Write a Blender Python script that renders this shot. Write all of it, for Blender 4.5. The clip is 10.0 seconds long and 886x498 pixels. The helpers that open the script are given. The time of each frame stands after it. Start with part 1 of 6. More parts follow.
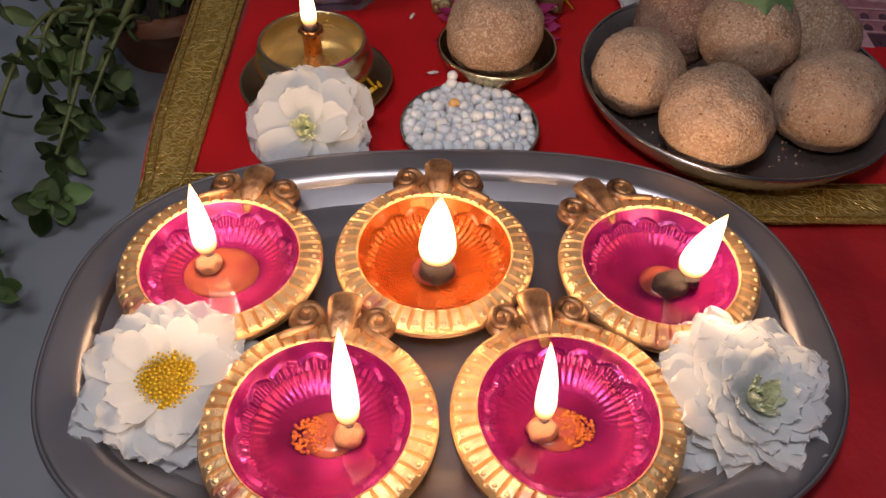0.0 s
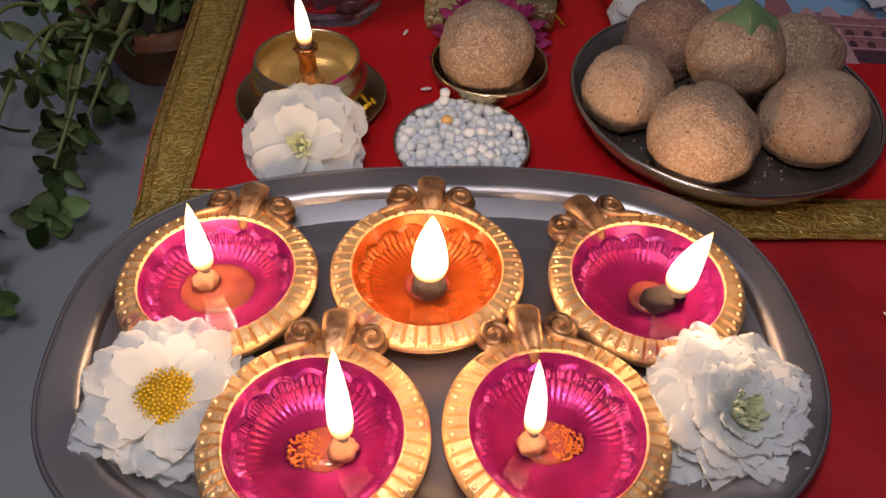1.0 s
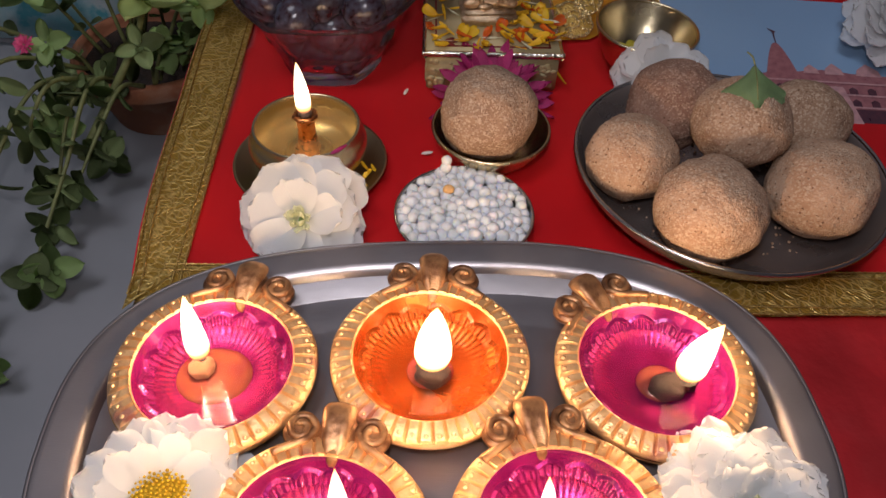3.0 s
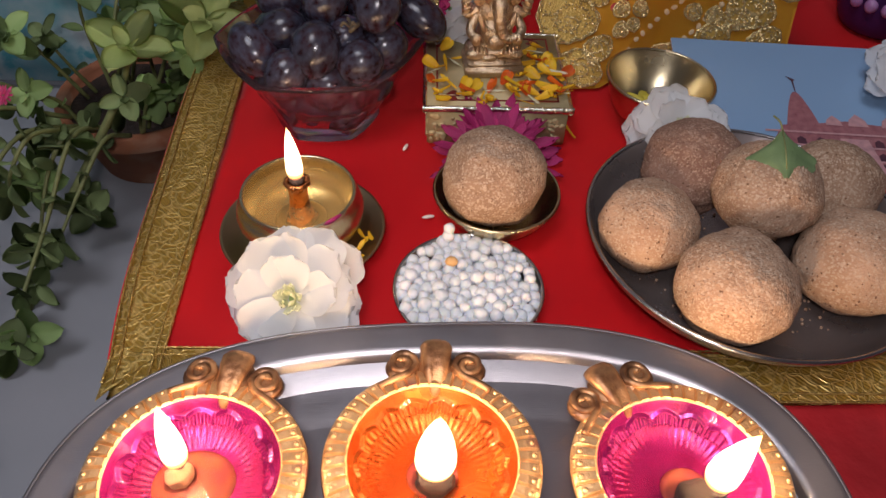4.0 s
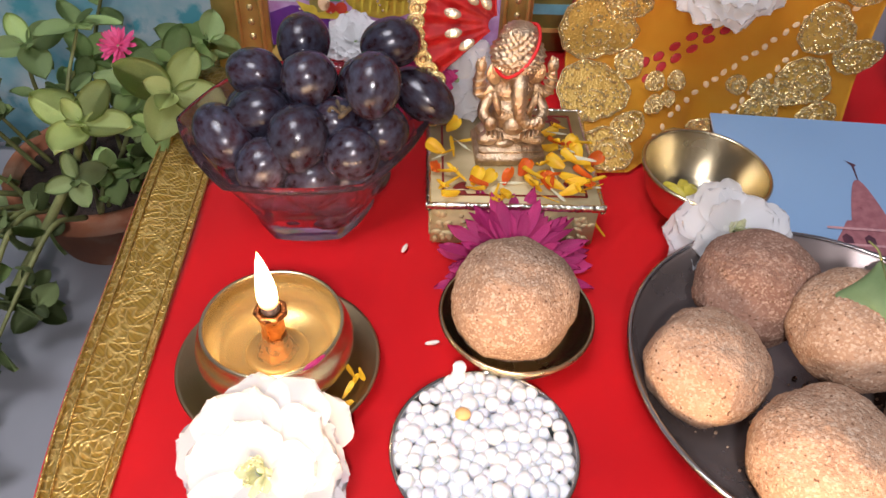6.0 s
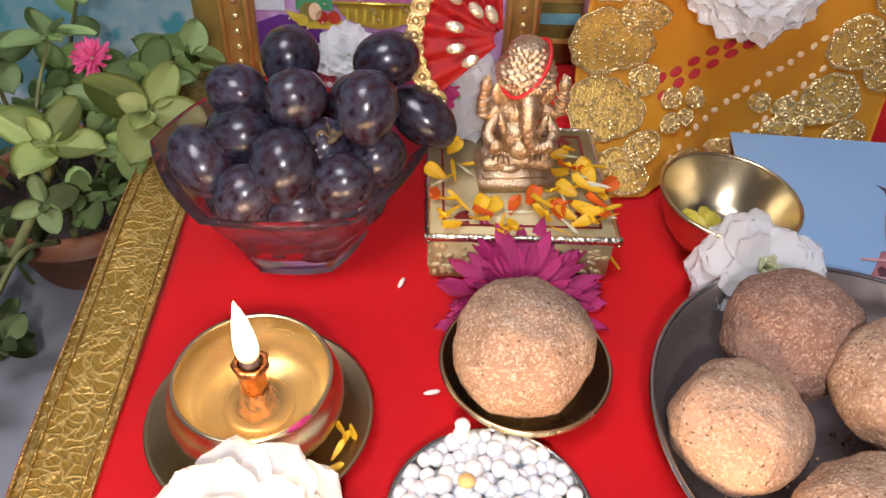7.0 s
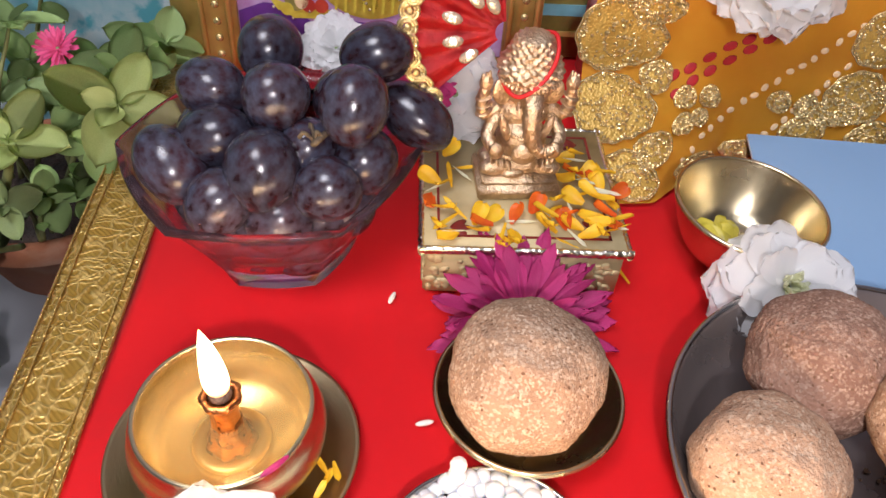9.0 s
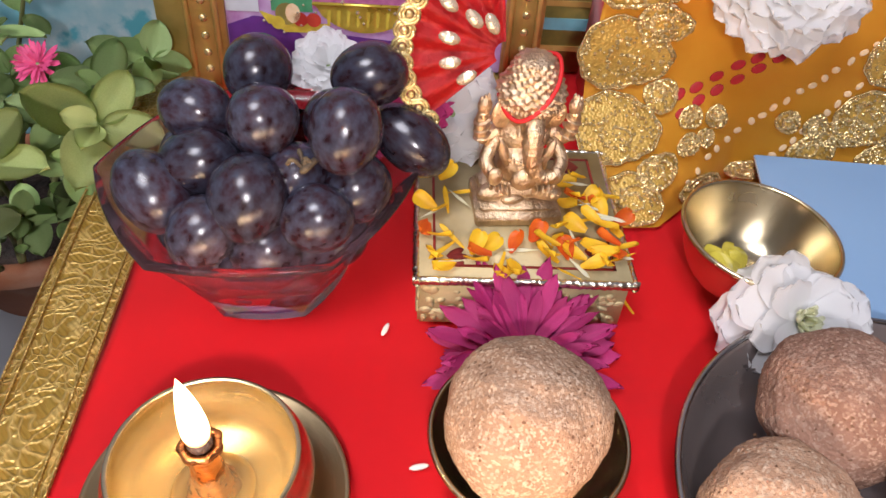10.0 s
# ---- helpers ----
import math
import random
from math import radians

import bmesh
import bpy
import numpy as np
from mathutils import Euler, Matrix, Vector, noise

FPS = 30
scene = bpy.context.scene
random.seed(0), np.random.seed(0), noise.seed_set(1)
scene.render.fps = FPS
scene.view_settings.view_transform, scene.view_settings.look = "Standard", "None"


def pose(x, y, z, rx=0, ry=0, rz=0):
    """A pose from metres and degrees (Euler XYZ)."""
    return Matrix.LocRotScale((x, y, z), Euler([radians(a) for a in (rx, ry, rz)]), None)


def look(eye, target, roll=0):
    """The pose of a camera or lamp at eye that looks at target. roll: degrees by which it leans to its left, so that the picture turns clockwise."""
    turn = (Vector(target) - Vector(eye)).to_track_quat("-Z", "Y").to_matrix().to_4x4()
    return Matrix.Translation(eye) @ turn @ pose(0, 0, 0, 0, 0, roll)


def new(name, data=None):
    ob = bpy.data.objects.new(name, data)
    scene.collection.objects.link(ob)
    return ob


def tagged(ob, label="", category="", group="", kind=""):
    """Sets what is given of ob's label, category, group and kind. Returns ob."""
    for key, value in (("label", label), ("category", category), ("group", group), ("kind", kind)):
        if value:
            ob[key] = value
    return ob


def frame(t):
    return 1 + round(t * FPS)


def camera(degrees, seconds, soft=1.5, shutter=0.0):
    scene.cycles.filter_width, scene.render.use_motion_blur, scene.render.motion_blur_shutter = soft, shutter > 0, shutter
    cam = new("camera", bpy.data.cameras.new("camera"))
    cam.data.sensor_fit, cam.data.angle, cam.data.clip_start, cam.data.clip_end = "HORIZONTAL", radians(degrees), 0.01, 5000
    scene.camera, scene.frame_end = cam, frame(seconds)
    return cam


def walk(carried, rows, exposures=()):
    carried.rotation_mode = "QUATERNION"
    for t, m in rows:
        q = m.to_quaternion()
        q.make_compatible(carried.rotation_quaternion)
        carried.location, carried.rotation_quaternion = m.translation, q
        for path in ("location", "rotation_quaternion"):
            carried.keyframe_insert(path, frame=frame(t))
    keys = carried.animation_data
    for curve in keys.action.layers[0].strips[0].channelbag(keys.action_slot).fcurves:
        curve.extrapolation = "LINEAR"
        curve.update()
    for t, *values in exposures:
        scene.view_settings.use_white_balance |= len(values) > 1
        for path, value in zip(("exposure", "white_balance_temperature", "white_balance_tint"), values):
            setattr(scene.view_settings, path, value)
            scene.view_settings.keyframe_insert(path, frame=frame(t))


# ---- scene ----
cam = camera(61.7, 10.0)
METRES, EYE, TILT, LEAN, TURN = 0.24, 0.237, -48.2, -1.3, 0.0
ROWS = [
    (0.0, 0.0, 0.0, 0.0, 0.0, 0.0, 0.0),
    (0.5, 0.0047, -0.014, 0.0104, -0.18, 0.16, 0.04),
    (1.0, 0.0052, -0.0257, 0.0184, -0.35, 0.41, 0.07),
    (1.5, 0.0043, -0.0421, 0.0341, -0.47, 0.59, 0.08),
    (2.0, 0.0039, -0.045, 0.046, -0.64, 0.83, 0.05),
    (2.5, -0.0051, -0.036, 0.0873, -0.69, 1.13, 0.05),
    (4.0, -0.0101, 0.1123, 0.2518, -0.68, 2.81, 0.27),
    (4.5, -0.0169, 0.1764, 0.3079, -0.62, 3.41, 0.22),
    (5.0, -0.0107, 0.2475, 0.3702, -0.92, 4.09, 0.18),
    (5.5, -0.0244, 0.3125, 0.4116, -1.12, 4.48, 0.04),
    (7.0, -0.0355, 0.4954, 0.5225, -1.49, 4.77, -0.13),
    (7.5, -0.0259, 0.5414, 0.5349, -1.69, 4.56, -0.17),
    (8.0, -0.0291, 0.5661, 0.5447, -1.85, 4.38, -0.27),
    (8.5, -0.0309, 0.5863, 0.5524, -1.91, 4.14, -0.37),
    (9.0, -0.035, 0.6047, 0.5668, -2.02, 4.06, -0.45),
    (9.5, -0.038, 0.6289, 0.5877, -2.17, 4.13, -0.53),
    (10.0, -0.0331, 0.6578, 0.612, -2.32, 4.29, -0.59),
]
EXPOSURE = [(0.0, -0.80), (2.0, -0.78), (2.5, -0.70), (4.0, -0.20), (4.5, 0.0), (5.5, 0.60), (7.0, 0.78), (8.5, 0.88), (10.0, 1.0)]
walk(cam, [(t, pose(0, 0, EYE, TILT, LEAN, TURN) @ pose(METRES * x, METRES * y, METRES * z, 90 + pitch, roll, yaw)) for t, x, y, z, yaw, pitch, roll in ROWS], EXPOSURE)

# ---- light: the six flames, a white lamp held above the tray's near side, an unseen fill lamp added overhead ----
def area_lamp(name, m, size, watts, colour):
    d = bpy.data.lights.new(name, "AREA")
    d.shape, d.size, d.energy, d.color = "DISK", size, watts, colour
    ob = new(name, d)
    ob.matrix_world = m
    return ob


area_lamp("phone_torch", look((-0.010, 0.035, 0.325), (-0.04, 0.36, 0.0)), 0.034, 0.84, (1.0, 0.945, 1.0))
# no such fixture stands here: added cool fill that lifts the darks
area_lamp("overhead_fill", look((-0.6, -0.3, 2.2), (-0.1, 0.3, 0.0)), 0.9, 22.0, (0.90, 0.90, 1.0))
world = bpy.data.worlds.new("world")
scene.world = world
world.use_nodes = True
world.node_tree.nodes["Background"].inputs[0].default_value = (0.5, 0.55, 0.62, 1)
world.node_tree.nodes["Background"].inputs[1].default_value = 0.12


# ---- materials ----
def material(name, c1, c2=None, scale=60, rough=0.5, metal=0.0, bump=0.2, bscale=400, wear=None, wscale=25,
             wlow=0.55, wsoft=0.08, transmission=0.0, emit=0.0, coat=0.0, detail=6, rrange=0.12, voronoi=False, depth=0.001,
             sheen=0.0, subsurface=0.0, ior=1.45, vary=0.0, translucent=0.0):
    """Two scales of colour, uneven gloss and relief; sizes in lengths per metre."""
    m = bpy.data.materials.new(name)
    m.use_nodes = True
    nt = m.node_tree
    n, lk = nt.nodes, nt.links.new
    p = n["Principled BSDF"]
    tc = n.new("ShaderNodeTexCoord")
    big = n.new("ShaderNodeTexNoise")
    big.inputs["Scale"].default_value, big.inputs["Detail"].default_value = scale, detail
    lk(tc.outputs["Object"], big.inputs["Vector"])
    c2 = c2 or tuple(v * 0.8 for v in c1)
    ramp = n.new("ShaderNodeValToRGB")
    ramp.color_ramp.elements[0].position, ramp.color_ramp.elements[1].position = 0.35, 0.65
    ramp.color_ramp.elements[0].color, ramp.color_ramp.elements[1].color = (*c2, 1), (*c1, 1)
    lk(big.outputs["Fac"], ramp.inputs[0])
    colour = ramp.outputs[0]
    if wear:
        wn = n.new("ShaderNodeTexNoise")
        wn.inputs["Scale"].default_value, wn.inputs["Detail"].default_value = wscale, 8
        lk(tc.outputs["Object"], wn.inputs["Vector"])
        wr = n.new("ShaderNodeValToRGB")
        wr.color_ramp.elements[0].position, wr.color_ramp.elements[1].position = wlow, wlow + wsoft
        lk(wn.outputs["Fac"], wr.inputs[0])
        mix = n.new("ShaderNodeMixRGB")
        mix.inputs[2].default_value = (*wear, 1)
        lk(wr.outputs[0], mix.inputs[0]), lk(colour, mix.inputs[1])
        colour = mix.outputs[0]
    if vary:
        info, hsv = n.new("ShaderNodeObjectInfo"), n.new("ShaderNodeHueSaturation")
        mr = n.new("ShaderNodeMapRange")
        mr.inputs["To Min"].default_value, mr.inputs["To Max"].default_value = 1 - vary, 1 + vary
        lk(info.outputs["Random"], mr.inputs["Value"]), lk(mr.outputs[0], hsv.inputs["Value"])
        lk(colour, hsv.inputs["Color"])
        colour = hsv.outputs[0]
    lk(colour, p.inputs["Base Color"])
    fine = n.new("ShaderNodeTexVoronoi" if voronoi else "ShaderNodeTexNoise")
    fine.inputs["Scale"].default_value = bscale
    if not voronoi:
        fine.inputs["Detail"].default_value = 5
    lk(tc.outputs["Object"], fine.inputs["Vector"])
    b = n.new("ShaderNodeBump")
    b.inputs["Strength"].default_value, b.inputs["Distance"].default_value = bump, depth
    lk(fine.outputs[0], b.inputs["Height"]), lk(b.outputs[0], p.inputs["Normal"])
    rr = n.new("ShaderNodeMapRange")
    rr.inputs["To Min"].default_value = max(0.02, rough - rrange)
    rr.inputs["To Max"].default_value = min(1.0, rough + rrange)
    lk(big.outputs["Fac"], rr.inputs["Value"]), lk(rr.outputs[0], p.inputs["Roughness"])
    p.inputs["Metallic"].default_value = metal
    p.inputs["Transmission Weight"].default_value = transmission
    p.inputs["Coat Weight"].default_value = coat
    p.inputs["Sheen Weight"].default_value = sheen
    p.inputs["IOR"].default_value = ior
    if translucent:
        tr, mx = n.new("ShaderNodeBsdfTranslucent"), n.new("ShaderNodeMixShader")
        mx.inputs[0].default_value = translucent
        lk(colour, tr.inputs["Color"])
        lk(p.outputs[0], mx.inputs[1]), lk(tr.outputs[0], mx.inputs[2])
        lk(mx.outputs[0], n["Material Output"].inputs["Surface"])
    if subsurface:
        p.inputs["Subsurface Weight"].default_value = subsurface
        p.inputs["Subsurface Radius"].default_value = (0.004, 0.003, 0.002)
        p.inputs["Subsurface Scale"].default_value = 1.0
    return m


def flame_material():
    m = bpy.data.materials.new("flame")
    m.use_nodes = True
    n, lk = m.node_tree.nodes, m.node_tree.links.new
    n.remove(n["Principled BSDF"])
    tc, sep = n.new("ShaderNodeTexCoord"), n.new("ShaderNodeSeparateXYZ")
    ramp, em = n.new("ShaderNodeValToRGB"), n.new("ShaderNodeEmission")
    e = ramp.color_ramp.elements
    e[0].position, e[0].color = 0.0, (0.02, 0.008, 0.012, 1)
    e[1].position, e[1].color = 0.09, (0.10, 0.04, 0.02, 1)
    for at_, c in ((0.17, (0.60, 0.30, 0.10, 1)), (0.27, (1.0, 0.80, 0.50, 1)), (0.85, (1.0, 0.85, 0.55, 1)), (1.0, (0.9, 0.42, 0.12, 1))):
        k = e.new(at_)
        k.color = c
    lk(tc.outputs["Generated"], sep.inputs[0]), lk(sep.outputs["Z"], ramp.inputs[0])
    lk(ramp.outputs[0], em.inputs[0])
    em.inputs[1].default_value = 7.0
    lk(em.outputs[0], n["Material Output"].inputs[0])
    return m


def brushed(name, c, rough, stretch, metal=1.0):
    """Metal with fine drawn lines along one axis, smudges and scratches."""
    m = material(name, c, tuple(v * 0.82 for v in c), scale=22, rough=rough, metal=metal, bump=0.05, bscale=300, rrange=0.10)
    n, lk = m.node_tree.nodes, m.node_tree.links.new
    tc = n["Texture Coordinate"]
    mp, ns = n.new("ShaderNodeMapping"), n.new("ShaderNodeTexNoise")
    mp.inputs["Scale"].default_value = stretch
    ns.inputs["Scale"].default_value, ns.inputs["Detail"].default_value = 60, 4
    lk(tc.outputs["Object"], mp.inputs[0]), lk(mp.outputs[0], ns.inputs["Vector"])
    b = n["Bump"]
    b.inputs["Strength"].default_value = 0.10
    lk(ns.outputs[0], b.inputs["Height"])
    return m


def brocade(name):
    """Woven gold ribbon: vine cells, diagonal threads and glinting metal yarn."""
    m = bpy.data.materials.new(name)
    m.use_nodes = True
    n, lk = m.node_tree.nodes, m.node_tree.links.new
    p, tc = n["Principled BSDF"], n.new("ShaderNodeTexCoord")
    warp = n.new("ShaderNodeTexNoise")
    warp.inputs["Scale"].default_value = 45
    add = n.new("ShaderNodeMixRGB")
    add.blend_type, add.inputs[0].default_value = "ADD", 0.03
    lk(tc.outputs["Object"], warp.inputs["Vector"])
    lk(tc.outputs["Object"], add.inputs[1]), lk(warp.outputs["Color"], add.inputs[2])
    vine = n.new("ShaderNodeTexVoronoi")
    vine.feature = "DISTANCE_TO_EDGE"
    vine.inputs["Scale"].default_value = 215
    lk(add.outputs[0], vine.inputs["Vector"])
    vr = n.new("ShaderNodeValToRGB")
    vr.color_ramp.elements[0].position, vr.color_ramp.elements[1].position = 0.01, 0.16
    vr.color_ramp.elements[0].color, vr.color_ramp.elements[1].color = (1, 1, 1, 1), (0, 0, 0, 1)
    lk(vine.outputs["Distance"], vr.inputs[0])
    weave = n.new("ShaderNodeTexWave")
    weave.bands_direction = "DIAGONAL"
    weave.inputs["Scale"].default_value, weave.inputs["Distortion"].default_value = 260, 1.5
    lk(tc.outputs["Object"], weave.inputs["Vector"])
    mix = n.new("ShaderNodeMixRGB")
    mix.inputs[1].default_value, mix.inputs[2].default_value = (0.68, 0.44, 0.085, 1), (1.0, 0.76, 0.27, 1)
    lk(vr.outputs[0], mix.inputs[0])
    patch = n.new("ShaderNodeTexNoise")
    patch.inputs["Scale"].default_value = 38
    mul = n.new("ShaderNodeMixRGB")
    mul.blend_type, mul.inputs[0].default_value = "MULTIPLY", 0.30
    lk(tc.outputs["Object"], patch.inputs["Vector"])
    lk(mix.outputs[0], mul.inputs[1]), lk(patch.outputs["Fac"], mul.inputs[2])
    lk(mul.outputs[0], p.inputs["Base Color"])
    hm = n.new("ShaderNodeMath")
    hm.operation = "MULTIPLY_ADD"
    hm.inputs[1].default_value = 0.35
    lk(weave.outputs["Fac"], hm.inputs[0]), lk(vr.outputs[0], hm.inputs[2])
    b = n.new("ShaderNodeBump")
    b.inputs["Strength"].default_value, b.inputs["Distance"].default_value = 0.9, 0.0005
    lk(hm.outputs[0], b.inputs["Height"]), lk(b.outputs[0], p.inputs["Normal"])
    p.inputs["Metallic"].default_value, p.inputs["Roughness"].default_value = 0.40, 0.34
    return m


RED_CLOTH = material("red satin", (0.84, 0.008, 0.016), (0.80, 0.007, 0.014), scale=6, rough=0.62, bump=0.12, bscale=1800, depth=0.0003, sheen=0.15)
DARK_RED = material("crinkled red cloth", (0.42, 0.010, 0.015), (0.30, 0.007, 0.010), scale=30, rough=0.66, bump=0.7, bscale=38, depth=0.004)
GOLD_RIBBON = brocade("gold brocade")
GOLD_THREAD = material("gold thread", (0.75, 0.52, 0.18), (0.45, 0.28, 0.07), scale=300, rough=0.35, metal=0.9, bump=0.4, bscale=1500)
STEEL = brushed("tray steel", (0.42, 0.385, 0.39), 0.35, (1, 60, 60), 0.93)
BOWL_STEEL = brushed("bowl steel", (0.52, 0.50, 0.49), 0.22, (8, 8, 60))
DARK_STEEL = brushed("thali steel", (0.31, 0.26, 0.245), 0.28, (6, 6, 50), 0.75)
BRASS = brushed("brass", (0.68, 0.58, 0.38), 0.25, (6, 6, 70))
DULL_BRASS = brushed("tarnished brass", (0.48, 0.36, 0.20), 0.34, (6, 6, 50))
COPPER = material("copper", (0.55, 0.25, 0.10), (0.30, 0.11, 0.045), scale=200, rough=0.28, metal=1.0, bump=0.4, bscale=500)
DIYA_GOLD = material("gold paint", (1.0, 0.68, 0.36), (0.82, 0.49, 0.23), scale=120, rough=0.36, metal=0.85, bump=0.5, bscale=700,
                     wear=(0.62, 0.28, 0.20), wscale=60, wlow=0.62)
CLAY = material("pink clay", (0.58, 0.27, 0.17), (0.45, 0.19, 0.11), scale=80, rough=0.7, bump=0.4, bscale=600,
                wear=(0.62, 0.40, 0.16), wscale=50, wlow=0.52)
MAGENTA_PAINT = material("magenta enamel", (0.30, 0.010, 0.135), (0.18, 0.005, 0.084), scale=70, rough=0.22, bump=0.15, bscale=300, coat=0.7, metal=0.68)
ORANGE_PAINT = material("orange enamel", (0.44, 0.085, 0.010), (0.30, 0.05, 0.007), scale=70, rough=0.25, bump=0.15, bscale=300, coat=0.6, metal=0.72)
SMOKED = material("sooty gold", (0.50, 0.27, 0.13), (0.16, 0.07, 0.035), scale=130, rough=0.36, metal=0.7, bump=0.4, bscale=500)
OIL = material("oil", (1.0, 0.80, 0.62), (0.97, 0.70, 0.48), scale=60, rough=0.05, bump=0.05, bscale=60, rrange=0.03, transmission=1.0, ior=1.3)
WAX = material("thick ghee", (0.22, 0.066, 0.04), (0.17, 0.036, 0.04), scale=160, rough=0.12, bump=0.1, bscale=120, rrange=0.05, coat=0.4, subsurface=0.2)
GHEE = material("melted ghee", (0.80, 0.56, 0.22), (0.72, 0.48, 0.17), scale=35, rough=0.06, bump=0.03, bscale=60, rrange=0.03, transmission=0.80, ior=1.28)
MUSTARD = material("orange grains", (0.42, 0.13, 0.02), (0.28, 0.07, 0.015), scale=300, rough=0.4, bump=0.2)
COTTON = material("oiled cotton", (0.44, 0.21, 0.11), (0.32, 0.13, 0.07), scale=300, rough=0.45, bump=0.6, bscale=800, subsurface=0.2)
SOOT = material("charred wick", (0.075, 0.050, 0.040), (0.030, 0.018, 0.014), scale=300, rough=0.55, bump=0.8, bscale=900)
FLAME = flame_material()
WHITE_PETAL = material("white petal", (0.86, 0.86, 0.855), (0.83, 0.835, 0.835), scale=120, rough=0.6, bump=0.10, bscale=260, translucent=0.55, vary=0.04)
CREAM_PETAL = material("pale green petal", (0.85, 0.86, 0.70), (0.81, 0.83, 0.54), scale=150, rough=0.6, bump=0.15, bscale=260, translucent=0.45, vary=0.06)
YELLOW_FLORET = material("yellow florets", (0.72, 0.46, 0.02), (0.58, 0.34, 0.015), scale=400, rough=0.7, bump=0.3)
PINK_PETAL = material("magenta petal", (0.50, 0.034, 0.18), (0.30, 0.012, 0.095), scale=200, rough=0.55, bump=0.3, bscale=300, vary=0.2, translucent=0.25)
YELLOW_PETAL = material("marigold petal", (0.84, 0.56, 0.03), (0.76, 0.40, 0.015), scale=120, rough=0.5, bump=0.25, bscale=400, vary=0.12, translucent=0.25)
OLIVE_PETAL = material("wet petal", (0.50, 0.42, 0.05), (0.40, 0.33, 0.04), scale=120, rough=0.35, bump=0.25, bscale=400, vary=0.12)
ORANGE_PETAL = material("orange petal", (0.75, 0.16, 0.012), (0.55, 0.06, 0.01), scale=120, rough=0.5, bump=0.25, bscale=400, vary=0.15, translucent=0.2)
SUGAR = material("sugar", (0.74, 0.735, 0.735), (0.69, 0.69, 0.695), scale=300, rough=0.45, bump=0.25, bscale=900, subsurface=0.5)
PALE_BROWN = material("amber sugar", (0.75, 0.42, 0.16), None, scale=300, rough=0.5, bump=0.4)
GRAPE = material("grape skin", (0.030, 0.008, 0.010), (0.012, 0.004, 0.006), scale=1.6, rough=0.22, bump=0.05, bscale=22, rrange=0.10,
                 wear=(0.042, 0.048, 0.074), wscale=3.4, wlow=0.34, wsoft=0.38, coat=0.05, vary=0.25)
STALK = material("grape stalk", (0.12, 0.09, 0.05), (0.06, 0.04, 0.025), scale=300, rough=0.8, bump=0.5)
TERRACOTTA = material("terracotta", (0.36, 0.14, 0.065), (0.28, 0.10, 0.05), scale=35, rough=0.85, bump=0.3, bscale=500, wear=(0.40, 0.22, 0.14), wscale=20)
SOIL = material("potting soil", (0.05, 0.03, 0.022), (0.02, 0.013, 0.010), scale=120, rough=0.95, bump=1.0, bscale=250, depth=0.004)
LEAF_LIGHT = material("young leaf", (0.52, 0.60, 0.25), (0.44, 0.53, 0.20), scale=60, rough=0.5, bump=0.25, bscale=220, translucent=0.3, vary=0.2)
LEAF_MID = material("leaf", (0.40, 0.53, 0.22), (0.32, 0.45, 0.18), scale=60, rough=0.5, bump=0.25, bscale=220, translucent=0.3, vary=0.3)
LEAF_DARK = material("dark leaf", (0.21, 0.27, 0.11), (0.15, 0.20, 0.075), scale=60, rough=0.55, bump=0.25, bscale=220, vary=0.35)
BASIL = material("basil leaf", (0.27, 0.39, 0.19), (0.22, 0.33, 0.15), scale=90, rough=0.5, bump=0.3, bscale=300, translucent=0.1)
DEEP_PURPLE = material("purple plastic", (0.045, 0.014, 0.085), (0.03, 0.01, 0.06), scale=60, rough=0.4)
STEM = material("stem", (0.20, 0.22, 0.08), (0.13, 0.14, 0.05), scale=150, rough=0.6, bump=0.3)
MARBLE = material("pale floor", (0.30, 0.30, 0.32), (0.24, 0.25, 0.27), scale=7, rough=0.42, bump=0.05, bscale=60, wear=(0.27, 0.28, 0.30), wscale=10, wlow=0.62)
FOIL = material("gold foil", (0.50, 0.42, 0.24), (0.37, 0.30, 0.155), scale=50, rough=0.58, metal=0.4, bump=0.25, bscale=260)
SILVER_EDGE = material("silver foil", (0.80, 0.77, 0.68), (0.60, 0.55, 0.42), scale=160, rough=0.2, metal=1.0, bump=0.8, bscale=320)
MAROON = material("maroon paint", (0.20, 0.018, 0.015), (0.13, 0.012, 0.01), scale=90, rough=0.5)
IDOL_GOLD = material("cast gilt brass", (0.78, 0.62, 0.43), (0.55, 0.40, 0.25), scale=190, rough=0.42, metal=1.0, bump=0.8, bscale=900, depth=0.0009)
RED_RIBBON = material("red ribbon", (0.60, 0.012, 0.015), (0.45, 0.01, 0.012), scale=120, rough=0.5, bump=0.4, bscale=700)
MIRROR_BEAD = material("mirror bead", (0.80, 0.70, 0.54), (0.60, 0.48, 0.32), scale=300, rough=0.25, metal=0.65, bump=0.5, bscale=300, voronoi=True)
SEQUIN = material("gold sequins", (0.78, 0.62, 0.31), (0.60, 0.44, 0.18), scale=260, rough=0.26, metal=0.7, bump=0.5, bscale=600)
NET = material("gold net", (0.58, 0.38, 0.09), (0.46, 0.28, 0.055), scale=150, rough=0.38, metal=0.25, bump=0.5, bscale=800, voronoi=True)
ORANGE_SILK = material("orange silk", (0.84, 0.44, 0.035), (0.76, 0.35, 0.022), scale=28, rough=0.48, bump=0.25, bscale=160, sheen=0.2)
DOT_RED = material("red dye", (0.42, 0.012, 0.02), (0.30, 0.01, 0.015), scale=200, rough=0.6)
DOT_WHITE = material("undyed white", (0.80, 0.62, 0.40), (0.74, 0.52, 0.28), scale=300, rough=0.6)
